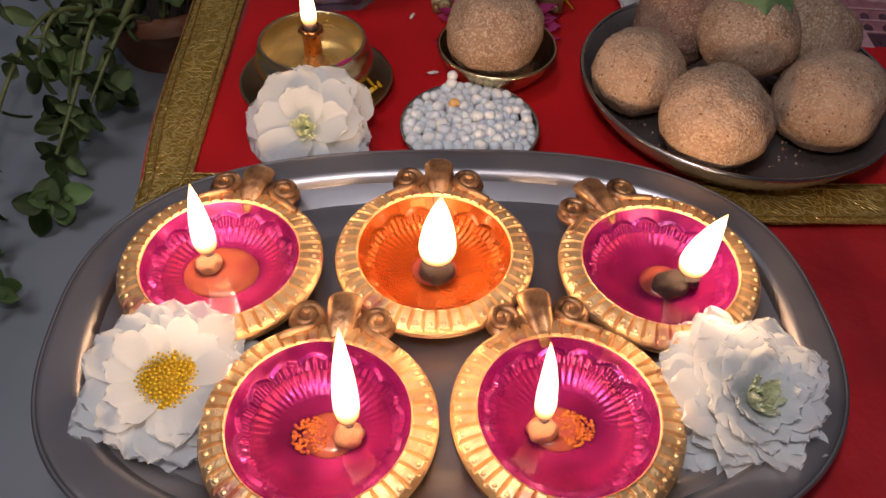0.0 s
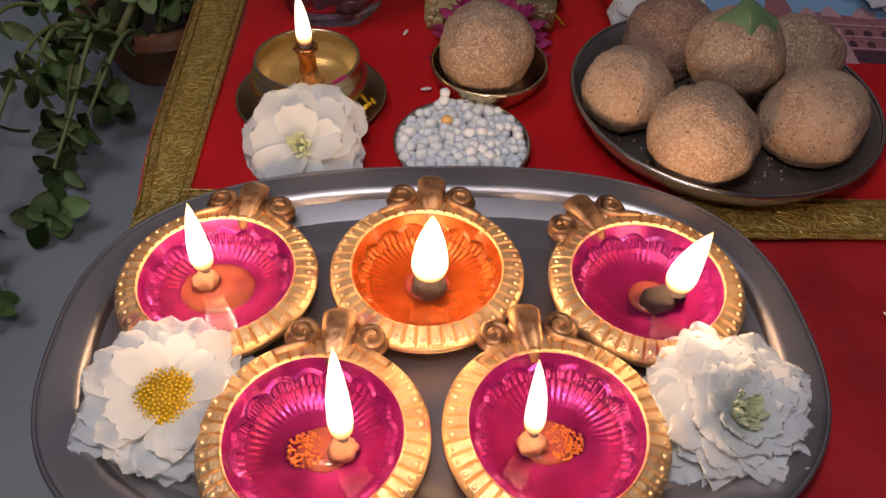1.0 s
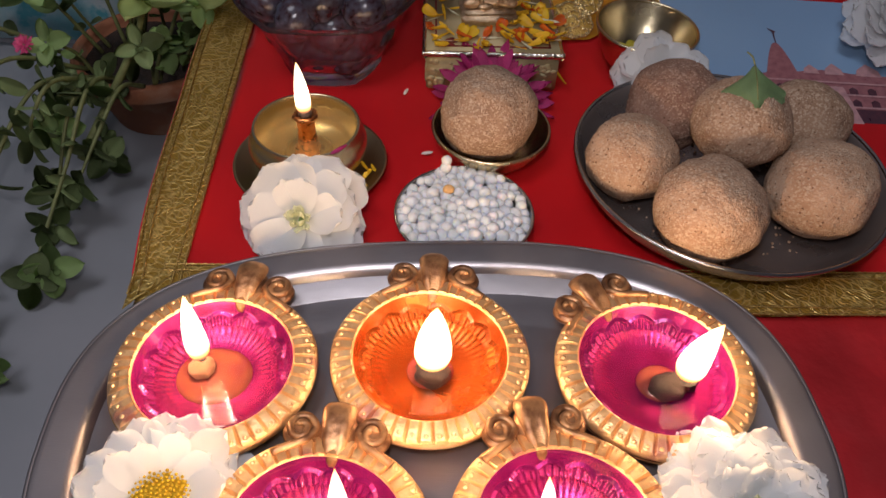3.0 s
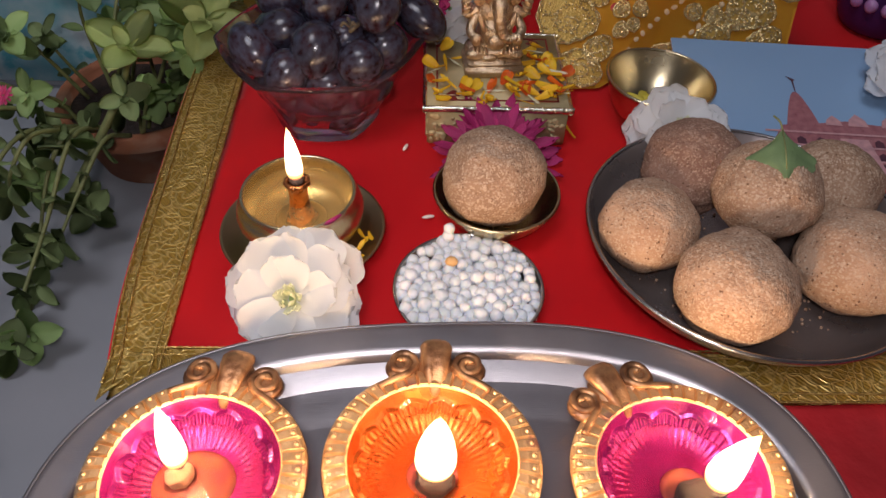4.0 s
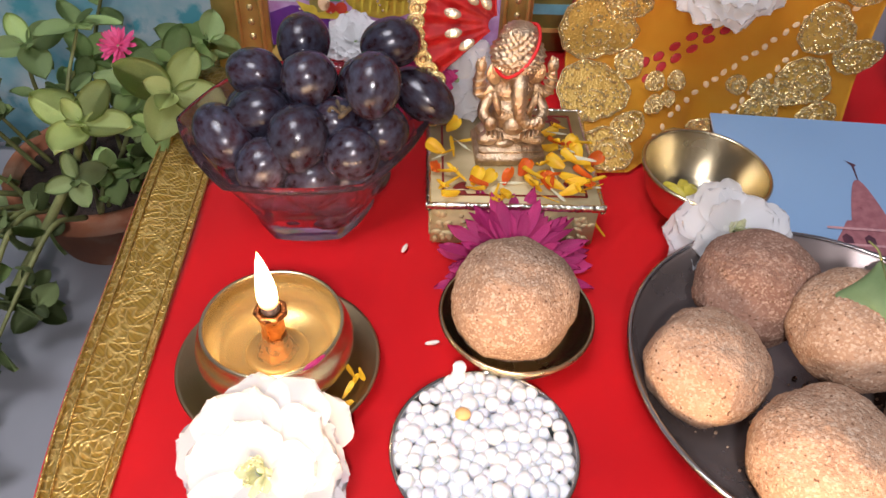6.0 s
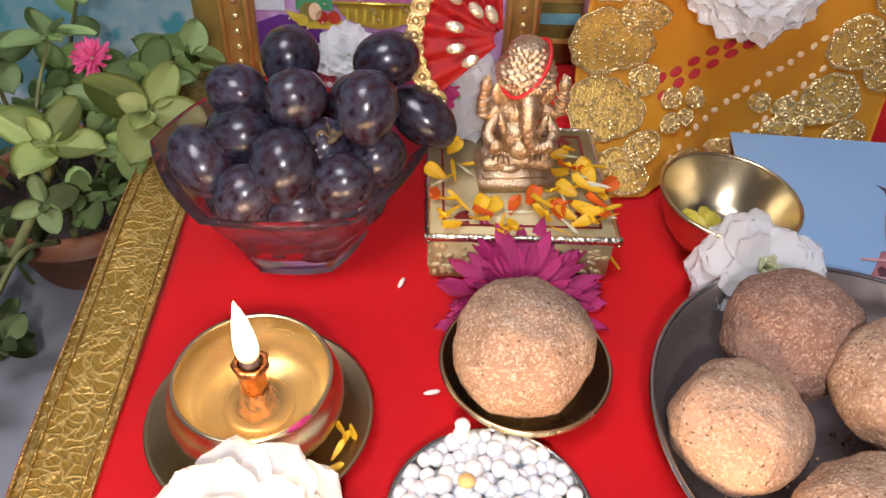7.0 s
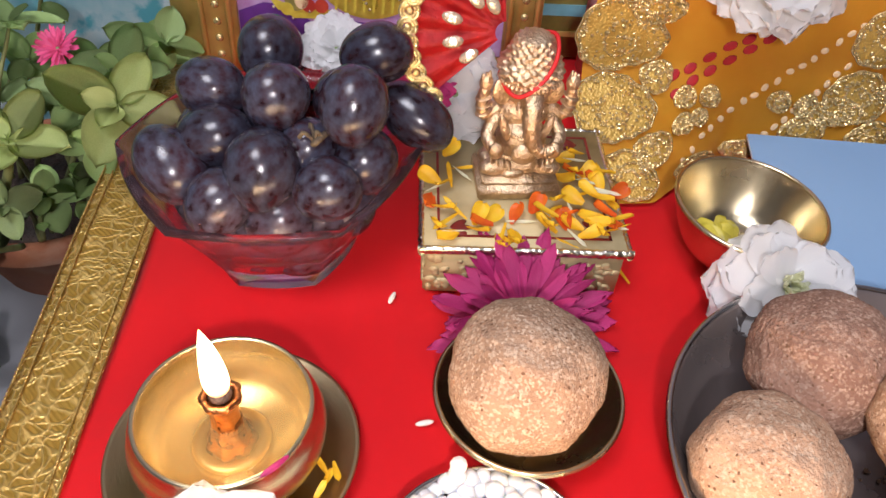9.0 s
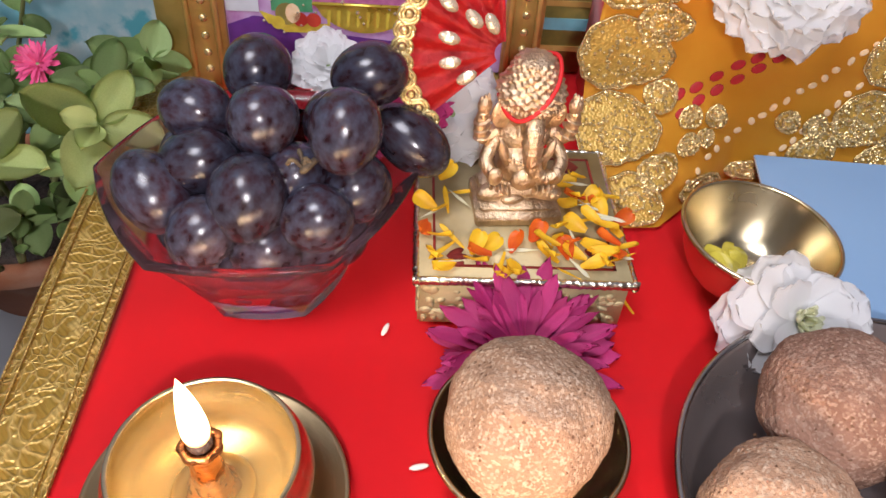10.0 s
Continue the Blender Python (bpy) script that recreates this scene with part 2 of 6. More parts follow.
PHOTO_SKY = material("photo sky", (0.23, 0.37, 0.55), (0.20, 0.33, 0.52), scale=9, rough=0.32, bump=0.02, detail=1)
PHOTO_ROSE = material("photo sandstone", (0.35, 0.145, 0.155), (0.26, 0.095, 0.11), scale=260, rough=0.32, bump=0.02)
PHOTO_PALE = material("photo pale stone", (0.55, 0.30, 0.30), (0.40, 0.22, 0.24), scale=260, rough=0.32, bump=0.02)
PHOTO_DARK = material("photo shade", (0.10, 0.035, 0.05), (0.06, 0.025, 0.04), scale=260, rough=0.32, bump=0.02)
CARD = material("card back", (0.62, 0.66, 0.70), None, scale=40, rough=0.6, bump=0.05)
FRAME_GOLD = material("gilt frame", (0.76, 0.56, 0.18), (0.58, 0.40, 0.11), scale=70, rough=0.34, metal=0.35, bump=0.4, bscale=300)
SEA = material("sea print", (0.84, 0.92, 0.93), (0.22, 0.62, 0.70), scale=24, rough=0.45, bump=0.02, detail=9, wear=(0.16, 0.56, 0.64), wscale=38, wlow=0.56)
WALL = material("plaster", (0.38, 0.37, 0.40), (0.33, 0.32, 0.35), scale=6, rough=0.85, bump=0.2, bscale=90)
PURPLE = material("purple print", (0.12, 0.03, 0.22), (0.07, 0.02, 0.14), scale=60, rough=0.4)
GREEN_PRINT = material("green print", (0.05, 0.26, 0.12), (0.10, 0.34, 0.16), scale=60, rough=0.4)
LILAC_PRINT = material("lilac print", (0.50, 0.34, 0.55), (0.36, 0.16, 0.36), scale=90, rough=0.4)
YELLOW_PRINT = material("yellow print", (0.62, 0.50, 0.06), (0.48, 0.36, 0.04), scale=150, rough=0.4)
CYAN_PRINT = material("cyan print", (0.20, 0.50, 0.58), None, scale=100, rough=0.4)
PINK_PRINT = material("pink print", (0.52, 0.18, 0.34), (0.36, 0.09, 0.22), scale=220, rough=0.35)
GILT_PRINT = material("gilt print", (0.66, 0.52, 0.08), (0.46, 0.34, 0.04), scale=160, rough=0.3, metal=0.5)
RED_PRINT = material("red print", (0.52, 0.06, 0.03), (0.36, 0.03, 0.02), scale=150, rough=0.4)
OLIVE_PRINT = material("olive print", (0.30, 0.24, 0.06), (0.20, 0.17, 0.05), scale=120, rough=0.4)
PRINT_INK = material("grey ink", (0.12, 0.12, 0.14), None, scale=200, rough=0.7)
PAPER = material("newsprint", (0.50, 0.51, 0.53), (0.45, 0.46, 0.48), scale=30, rough=0.8, bump=0.1)
RICE = material("rice", (0.78, 0.70, 0.62), (0.70, 0.62, 0.54), scale=400, rough=0.4, subsurface=0.2)


def laddu_material(name, c1, c2, crumb):
    """Coarse semolina: pale crumbs, darker ground, a few brown flecks."""
    m = material(name, c1, c2, scale=75, rough=0.9, bump=0.55, bscale=900, depth=0.0016, vary=0.16)
    n, lk = m.node_tree.nodes, m.node_tree.links.new
    tc, p = n["Texture Coordinate"], n["Principled BSDF"]
    grain = n.new("ShaderNodeTexVoronoi")
    grain.inputs["Scale"].default_value = 1250
    lk(tc.outputs["Object"], grain.inputs["Vector"])
    hsv = n.new("ShaderNodeSeparateColor")
    lk(grain.outputs["Color"], hsv.inputs[0])
    pale, dark = n.new("ShaderNodeValToRGB"), n.new("ShaderNodeValToRGB")
    pale.color_ramp.elements[0].position, pale.color_ramp.elements[1].position = 0.55, 0.97
    dark.color_ramp.elements[0].position, dark.color_ramp.elements[1].position = 0.975, 0.99
    lk(hsv.outputs[0], pale.inputs[0]), lk(hsv.outputs[1], dark.inputs[0])
    old = p.inputs["Base Color"].links[0].from_socket
    a, b = n.new("ShaderNodeMixRGB"), n.new("ShaderNodeMixRGB")
    a.inputs[2].default_value, b.inputs[2].default_value = (*crumb, 1), (0.15, 0.075, 0.04, 1)
    lk(pale.outputs[0], a.inputs[0]), lk(old, a.inputs[1])
    lk(dark.outputs[0], b.inputs[0]), lk(a.outputs[0], b.inputs[1])
    lk(b.outputs[0], p.inputs["Base Color"])
    return m


def glass_material(name, tint, rough):
    m = bpy.data.materials.new(name)
    m.use_nodes = True
    n, lk = m.node_tree.nodes, m.node_tree.links.new
    p = n["Principled BSDF"]
    p.inputs["Base Color"].default_value = (*tint, 1)
    p.inputs["Transmission Weight"].default_value, p.inputs["IOR"].default_value = 1.0, 1.24
    ns, mr, tc = n.new("ShaderNodeTexNoise"), n.new("ShaderNodeMapRange"), n.new("ShaderNodeTexCoord")
    ns.inputs["Scale"].default_value = 60
    mr.inputs["To Min"].default_value, mr.inputs["To Max"].default_value = 0.01, rough
    lk(tc.outputs["Object"], ns.inputs["Vector"]), lk(ns.outputs[0], mr.inputs["Value"]), lk(mr.outputs[0], p.inputs["Roughness"])
    df, mx = n.new("ShaderNodeBsdfDiffuse"), n.new("ShaderNodeMixShader")
    df.inputs["Color"].default_value, mx.inputs[0].default_value = (0.20, 0.12, 0.14, 1), 0.05
    lk(p.outputs[0], mx.inputs[1]), lk(df.outputs[0], mx.inputs[2]), lk(mx.outputs[0], n["Material Output"].inputs["Surface"])
    return m


LADDU = laddu_material("semolina laddu", (0.41, 0.258, 0.165), (0.31, 0.182, 0.111), (0.49, 0.36, 0.255))
BROWN_LADDU = laddu_material("browned laddu", (0.30, 0.165, 0.112), (0.20, 0.105, 0.070), (0.38, 0.25, 0.18))
GLASS = glass_material("smoky glass", (0.68, 0.54, 0.62), 0.16)


# ---- builders ----
def mesh_of(name, bm, mat, smooth=True):
    me = bpy.data.meshes.new(name)
    bmesh.ops.recalc_face_normals(bm, faces=bm.faces)
    bm.to_mesh(me)
    bm.free()
    me.materials.append(mat)
    if smooth:
        me.polygons.foreach_set("use_smooth", [True] * len(me.polygons))
    return me


def thing(name, x, y, z, label, category, group="", kind="", rz=0.0, rx=0.0, ry=0.0):
    ob = new(name)
    ob.empty_display_size = 0.01
    ob.matrix_world = pose(x, y, z, rx, ry, rz)
    return tagged(ob, label, category, group, kind)


def part(name, bm, mat, parent, label="", smooth=True, m=None):
    """One mesh object under a thing or a part; bm may be a shared mesh."""
    me = bm if isinstance(bm, bpy.types.Mesh) else mesh_of(name, bm, mat, smooth)
    ob = new(name, me)
    ob.parent = parent
    ob.matrix_basis = m or Matrix.Identity(4)
    return tagged(ob, label)


def solid(name, bm, mat, label, category, m=None, group="", kind="", smooth=True):
    """A thing that is one mesh."""
    me = bm if isinstance(bm, bpy.types.Mesh) else mesh_of(name, bm, mat, smooth)
    ob = new(name, me)
    ob.matrix_world = m or Matrix.Identity(4)
    return tagged(ob, label, category, group, kind)


def loft(rings, closed=False, cap0=False, cap1=False):
    """A skin over rings of equally many points; each ring is closed."""
    bm = bmesh.new()
    vs = [[bm.verts.new(p) for p in r] for r in rings]
    k = len(vs[0])
    pairs = list(zip(vs, vs[1:])) + ([(vs[-1], vs[0])] if closed else [])
    for a, b in pairs:
        for i in range(k):
            bm.faces.new((a[i], a[(i + 1) % k], b[(i + 1) % k], b[i]))
    if cap0:
        bm.faces.new(vs[0])
    if cap1:
        bm.faces.new(vs[-1])
    return bm


def lathe(profile, seg=64, shape=None, cap0=True, cap1=True):
    """profile: (radius, height) pairs, turned about z; shape(r, z, a) may change a point."""
    rings = []
    for r, z in profile:
        ring = []
        for i in range(seg):
            a = 2 * math.pi * i / seg
            rr, zz = shape(r, z, a) if shape else (r, z)
            ring.append((rr * math.cos(a), rr * math.sin(a), zz))
        rings.append(ring)
    return loft(rings, cap0=cap0, cap1=cap1)


def tube(points, radii, seg=8):
    pts = [Vector(p) for p in points]
    rings = []
    up = Vector((0.13, 0.21, 0.97))
    for i, p in enumerate(pts):
        d = (pts[min(i + 1, len(pts) - 1)] - pts[max(i - 1, 0)]).normalized()
        s = d.cross(up)
        if s.length < 1e-4:
            s = d.cross(Vector((1, 0, 0)))
        s.normalize()
        u = s.cross(d)
        r = radii[i] if isinstance(radii, (list, tuple)) else radii
        rings.append([p + r * (math.cos(2 * math.pi * k / seg) * s + math.sin(2 * math.pi * k / seg) * u) for k in range(seg)])
    return loft(rings, cap0=True, cap1=True)


def smooth_line(points, steps=8):
    """A Catmull-Rom line through the points."""
    p = [Vector(q) for q in points]
    p = [2 * p[0] - p[1], *p, 2 * p[-1] - p[-2]]
    out = []
    for a, b, c, d in zip(p, p[1:], p[2:], p[3:]):
        for i in range(steps):
            t = i / steps
            out.append(0.5 * (2 * b + (c - a) * t + (2 * a - 5 * b + 4 * c - d) * t * t + (3 * b - a - 3 * c + d) * t ** 3))
    return out + [p[-2]]


def ball(bm, m, u=12, v=8):
    """A sphere of radius 1 under the matrix m, added to bm."""
    rows = [[bm.verts.new(m @ Vector((math.sin(math.pi * j / v) * math.cos(2 * math.pi * i / u), math.sin(math.pi * j / v) * math.sin(2 * math.pi * i / u), math.cos(math.pi * j / v)))) for i in range(u)] for j in range(1, v)]
    n, s = bm.verts.new(m @ Vector((0, 0, 1))), bm.verts.new(m @ Vector((0, 0, -1)))
    for i in range(u):
        k = (i + 1) % u
        bm.faces.new((n, rows[0][i], rows[0][k]))
        bm.faces.new((s, rows[-1][k], rows[-1][i]))
        for p, q in zip(rows, rows[1:]):
            bm.faces.new((p[i], q[i], q[k], p[k]))
    return bm


def stud(bm, m, r, seg=6):
    """A small flat-topped cone."""
    lo = [bm.verts.new(m @ Vector((r * math.cos(2 * math.pi * i / seg), r * math.sin(2 * math.pi * i / seg), -r / 2))) for i in range(seg)]
    hi = [bm.verts.new(m @ Vector((0.4 * r * math.cos(2 * math.pi * i / seg), 0.4 * r * math.sin(2 * math.pi * i / seg), r / 2))) for i in range(seg)]
    bm.faces.new(hi)
    for i in range(seg):
        k = (i + 1) % seg
        bm.faces.new((lo[i], lo[k], hi[k], hi[i]))


def scaled(x, y, z, sx, sy=None, sz=None, rx=0, ry=0, rz=0):
    return pose(x, y, z, rx, ry, rz) @ Matrix.Diagonal((sx, sy or sx, sz or sx, 1))


def box(bm, x0, y0, z0, x1, y1, z1, bevel=0.0):
    g = bmesh.ops.create_cube(bm, size=1.0, matrix=Matrix.Translation(((x0 + x1) / 2, (y0 + y1) / 2, (z0 + z1) / 2)) @ Matrix.Diagonal((x1 - x0, y1 - y0, z1 - z0, 1)))
    if bevel:
        es = {e for v in g["verts"] for e in v.link_edges}
        bmesh.ops.bevel(bm, geom=list(es), offset=bevel, segments=2, affect="EDGES")
    return bm


def sheet(nx, ny, f, thick=0.0):
    """A grid of f(u, v), u and v from 0 to 1; thick: given a back."""
    bm = bmesh.new()
    vs = [[bm.verts.new(f(i / nx, j / ny)) for j in range(ny + 1)] for i in range(nx + 1)]
    for i in range(nx):
        for j in range(ny):
            bm.faces.new((vs[i][j], vs[i + 1][j], vs[i + 1][j + 1], vs[i][j + 1]))
    if thick:
        bmesh.ops.solidify(bm, geom=list(bm.faces), thickness=thick)
    return bm


def fractal(p, scale, octaves=4):
    return noise.fractal(Vector(p) * scale, 1.0, 2.0, octaves)


# ---- the setting ----
def build_setting():
    bm = bmesh.new()
    box(bm, -2.2, -1.6, -0.16, 2.2, 0.78, -0.11)
    solid("floor", bm, MARBLE, "pale grey polished stone floor", "floor", kind="structure", smooth=False)
    for nm, b in (("wall_north", (-2.2, 0.62, -0.11, 2.2, 0.78, 2.4)), ("wall_south", (-2.2, -1.72, -0.11, 2.2, -1.6, 2.4)),
                  ("wall_west", (-2.32, -1.72, -0.11, -2.2, 0.78, 2.4)), ("wall_east", (2.2, -1.72, -0.11, 2.32, 0.78, 2.4))):
        solid(nm, box(bmesh.new(), *b), WALL, "plain grey plastered wall", "wall", kind="structure", smooth=False)
    solid("ceiling", box(bmesh.new(), -2.32, -1.72, 2.4, 2.32, 0.78, 2.5), WALL, "plain grey ceiling", "ceiling", kind="structure", smooth=False)
    # poster of sea water on the wall behind the plants
    po = thing("sea_poster", -0.20, 0.617, 0.0, "turquoise and white sea water poster on the wall", "poster")
    part("print", sheet(24, 16, lambda u, v: (-0.42 + 0.60 * u, -0.006 + 0.004 * math.sin(9 * u) * v, -0.10 + 0.40 * v), 0.001), SEA, po)


def outer_edge(y):
    return -0.1325 - 0.0150 * (1 - math.exp(-max(0.0, y - 0.25) / 0.10)) + 0.0006 * math.sin(38 * y)


def table_edge(y):
    return outer_edge(y) + 0.0015 + 0.10 * max(0.0, 0.25 - y)


def inner_edge(y):
    return -0.110 - 0.002 * (y - 0.25) / 0.1


def build_altar():
    low = thing("low_table", 0.2, 0.25, -0.11, "low wooden stool covered with crinkled dark red cloth", "table")

    def top(u, v):
        y = -0.04 + 0.645 * v
        a = table_edge(y)
        x = a + (0.666 - a) * u
        return (x - 0.2, y - 0.25, 0.1075 + 0.0016 * fractal((x, y, 0), 26, 3) * min(1, 40 * u))
    part("cloth_top", sheet(120, 110, top), DARK_RED, low, "crinkled dark red cloth")

    def side(u, v):
        y = -0.04 + 0.645 * u
        return (table_edge(y) - 0.2 - 0.003 * v * (1 + math.sin(70 * y)), y - 0.25, 0.1075 - 0.085 * v)
    part("cloth_side", sheet(90, 8, side, 0.0012), DARK_RED, low, "hanging dark red cloth edge")

    def front(u, v):
        x = table_edge(-0.04) - 0.2 + 0.77 * u
        return (x, -0.29 - 0.004 * v * (1 + math.sin(60 * x)), 0.1075 - 0.085 * v)
    part("cloth_front", sheet(90, 8, front, 0.0012), DARK_RED, low)
    bm = bmesh.new()
    box(bm, -0.295, -0.275, 0.075, 0.45, 0.345, 0.104, 0.003)
    part("board", bm, TERRACOTTA, low, "plain wooden board")
    for x in (-0.27, 0.42):
        for y in (-0.25, 0.32):
            part("leg", box(bmesh.new(), x - 0.02, y - 0.02, 0, x + 0.02, y + 0.02, 0.075, 0.002), TERRACOTTA, low)

    cl = thing("altar_cloth", 0.0, 0.25, 0.0, "bright red cloth with wide gold brocade border", "cloth")

    def red(u, v):
        x, y = -0.118 + 0.74 * u, 0.245 + 0.358 * v
        return (x, y - 0.25, 0.0003 + 0.00022 * fractal((x, y, 3), 5, 2))
    part("red_field", sheet(90, 60, red, 0.0012), RED_CLOTH, cl, "plain red satin")

    def left(u, v):
        y = 0.228 + 0.374 * v
        a, b = outer_edge(y), inner_edge(y)
        x = a + (b - a) * u
        lift = 0.0016 + 0.0004 * fractal((x, y, 7), 60, 2) - 0.0012 * (1 - u) ** 6
        mitre = max(0.0, (0.228 + 0.026 * u) - y)
        return (x, y - 0.25 + mitre, lift + 0.0006)
    part("side_border", sheet(20, 160, left, 0.0010), GOLD_RIBBON, cl, "gold brocade ribbon with vine weave")
    part("front_border", sheet(200, 14, lambda u, v: (-0.128 + 0.72 * u, -0.021 + 0.026 * v + 0.0006 * math.sin(30 * u),
         0.0012 + 0.0004 * fractal((u * 0.7, v * 0.03, 1), 60, 2)), 0.0008), GOLD_RIBBON, cl, "gold brocade ribbon")
    # corded edges of the ribbons
    for nm, fx in (("outer_cord", lambda y: outer_edge(y) + 0.0008), ("inner_cord", lambda y: inner_edge(y) - 0.0006), ("inner_seam", lambda y: inner_edge(y) - 0.0040), ("outer_seam", lambda y: outer_edge(y) + 0.0050)):
        pts = [(fx(y), y - 0.25, 0.0026 + 0.00025 * math.sin(y * 4200)) for y in np.arange(0.236, 0.600, 0.0006)]
        part(nm, tube(pts, [0.00055 + 0.0002 * math.sin(i * 2.1) for i in range(len(pts))], 5), GOLD_THREAD, cl)
    for nm, yy in (("front_cord", -0.0208), ("front_seam", -0.0165), ("back_cord", 0.0046), ("back_seam", 0.0010)):
        pts = [(x, yy, 0.0022) for x in np.arange(-0.12, 0.59, 0.0010)]
        part(nm, tube(pts, [0.0005 + 0.0002 * math.sin(i * 2.1) for i in range(len(pts))], 5), GOLD_THREAD, cl)
    pts = [(-0.137 - 0.010 * t, 0.0 + 0.37 * t, -0.0010) for t in np.linspace(0, 1, 40)]
    part("selvedge", tube([(outer_edge(p[1] + 0.25) - 0.0006, p[1], p[2]) for p in pts], 0.0012, 6), RED_CLOTH, cl, "thin red selvedge")


def oval(a, b, n, z, seg=128):
    ring = []
    for i in range(seg):
        t = 2 * math.pi * i / seg
        c, s = math.cos(t), math.sin(t)
        ring.append((a * math.copysign(abs(c) ** (2 / n), c), b * math.copysign(abs(s) ** (2 / n), s), z))
    return ring


def build_tray():
    tr = thing("oval_tray", 0.006, 0.1645, 0.0015, "oval stainless steel tray standing on the red cloth", "tray", rz=2.5)
    prof = [(0.0, 0.0135), (0.0004, 0.0148), (0.0014, 0.0152), (0.0030, 0.0150), (0.0110, 0.0143), (0.0128, 0.0138), (0.0142, 0.0125), (0.0156, 0.0098), (0.0170, 0.0072),
            (0.0188, 0.0058), (0.0215, 0.0050), (0.028, 0.0041), (0.0355, 0.0033), (0.0372, 0.0029), (0.039, 0.0028)]
    rings = [oval(0.1425 - o, 0.0930 - o, 2.6 - 3 * o, z) for o, z in prof]
    rings += [oval(0.1425 * k, 0.0930 * k, 2.5, 0.0028) for k in (0.5, 0.25, 0.05)]
    part("pan", loft(rings, cap1=True), STEEL, tr)
    under = [oval(0.1425 - o, 0.0930 - o, 2.6 - 3 * o, z) for o, z in ((0.0, 0.0135), (0.0006, 0.0132), (0.0125, 0.0122), (0.0235, 0.0042), (0.034, 0.0008), (0.09, 0.0008))]
    part("underside", loft(under, cap1=True), STEEL, tr)
    rim = [Vector(p) for p in oval(0.1423, 0.0928, 2.6, 0.0140, 160)]
    part("rolled_rim", loft([[p + Vector((p.x, p.y, 0)).normalized() * 0.0011 * math.cos(a) + Vector((0, 0, 0.0011 * math.sin(a))) for p in rim]
                             for a in [2 * math.pi * k / 8 for k in range(8)]], closed=True), STEEL, tr)


# ---- diyas ----
def flame_mesh(w, h, lean=0.0, name="flame"):
    prof = [(0.02, 0.0), (0.62, 0.04), (0.90, 0.11), (1.0, 0.20), (0.97, 0.33), (0.84, 0.50), (0.62, 0.68), (0.36, 0.84), (0.15, 0.94), (0.015, 1.0)]
    rings = []
    for r, z in prof:
        rings.append([(w * r * math.cos(2 * math.pi * k / 20) + lean * z * z, w * r * math.sin(2 * math.pi * k / 20), h * z) for k in range(20)])
    return mesh_of(name, loft(rings, cap0=True, cap1=True), FLAME)


def flame_light(p, watts):
    d = bpy.data.lights.new("flame_light", "POINT")
    d.energy, d.color, d.shadow_soft_size = 2.1 * watts, (1.0, 0.635, 0.37), 0.005
    new("flame_light", d).location = p


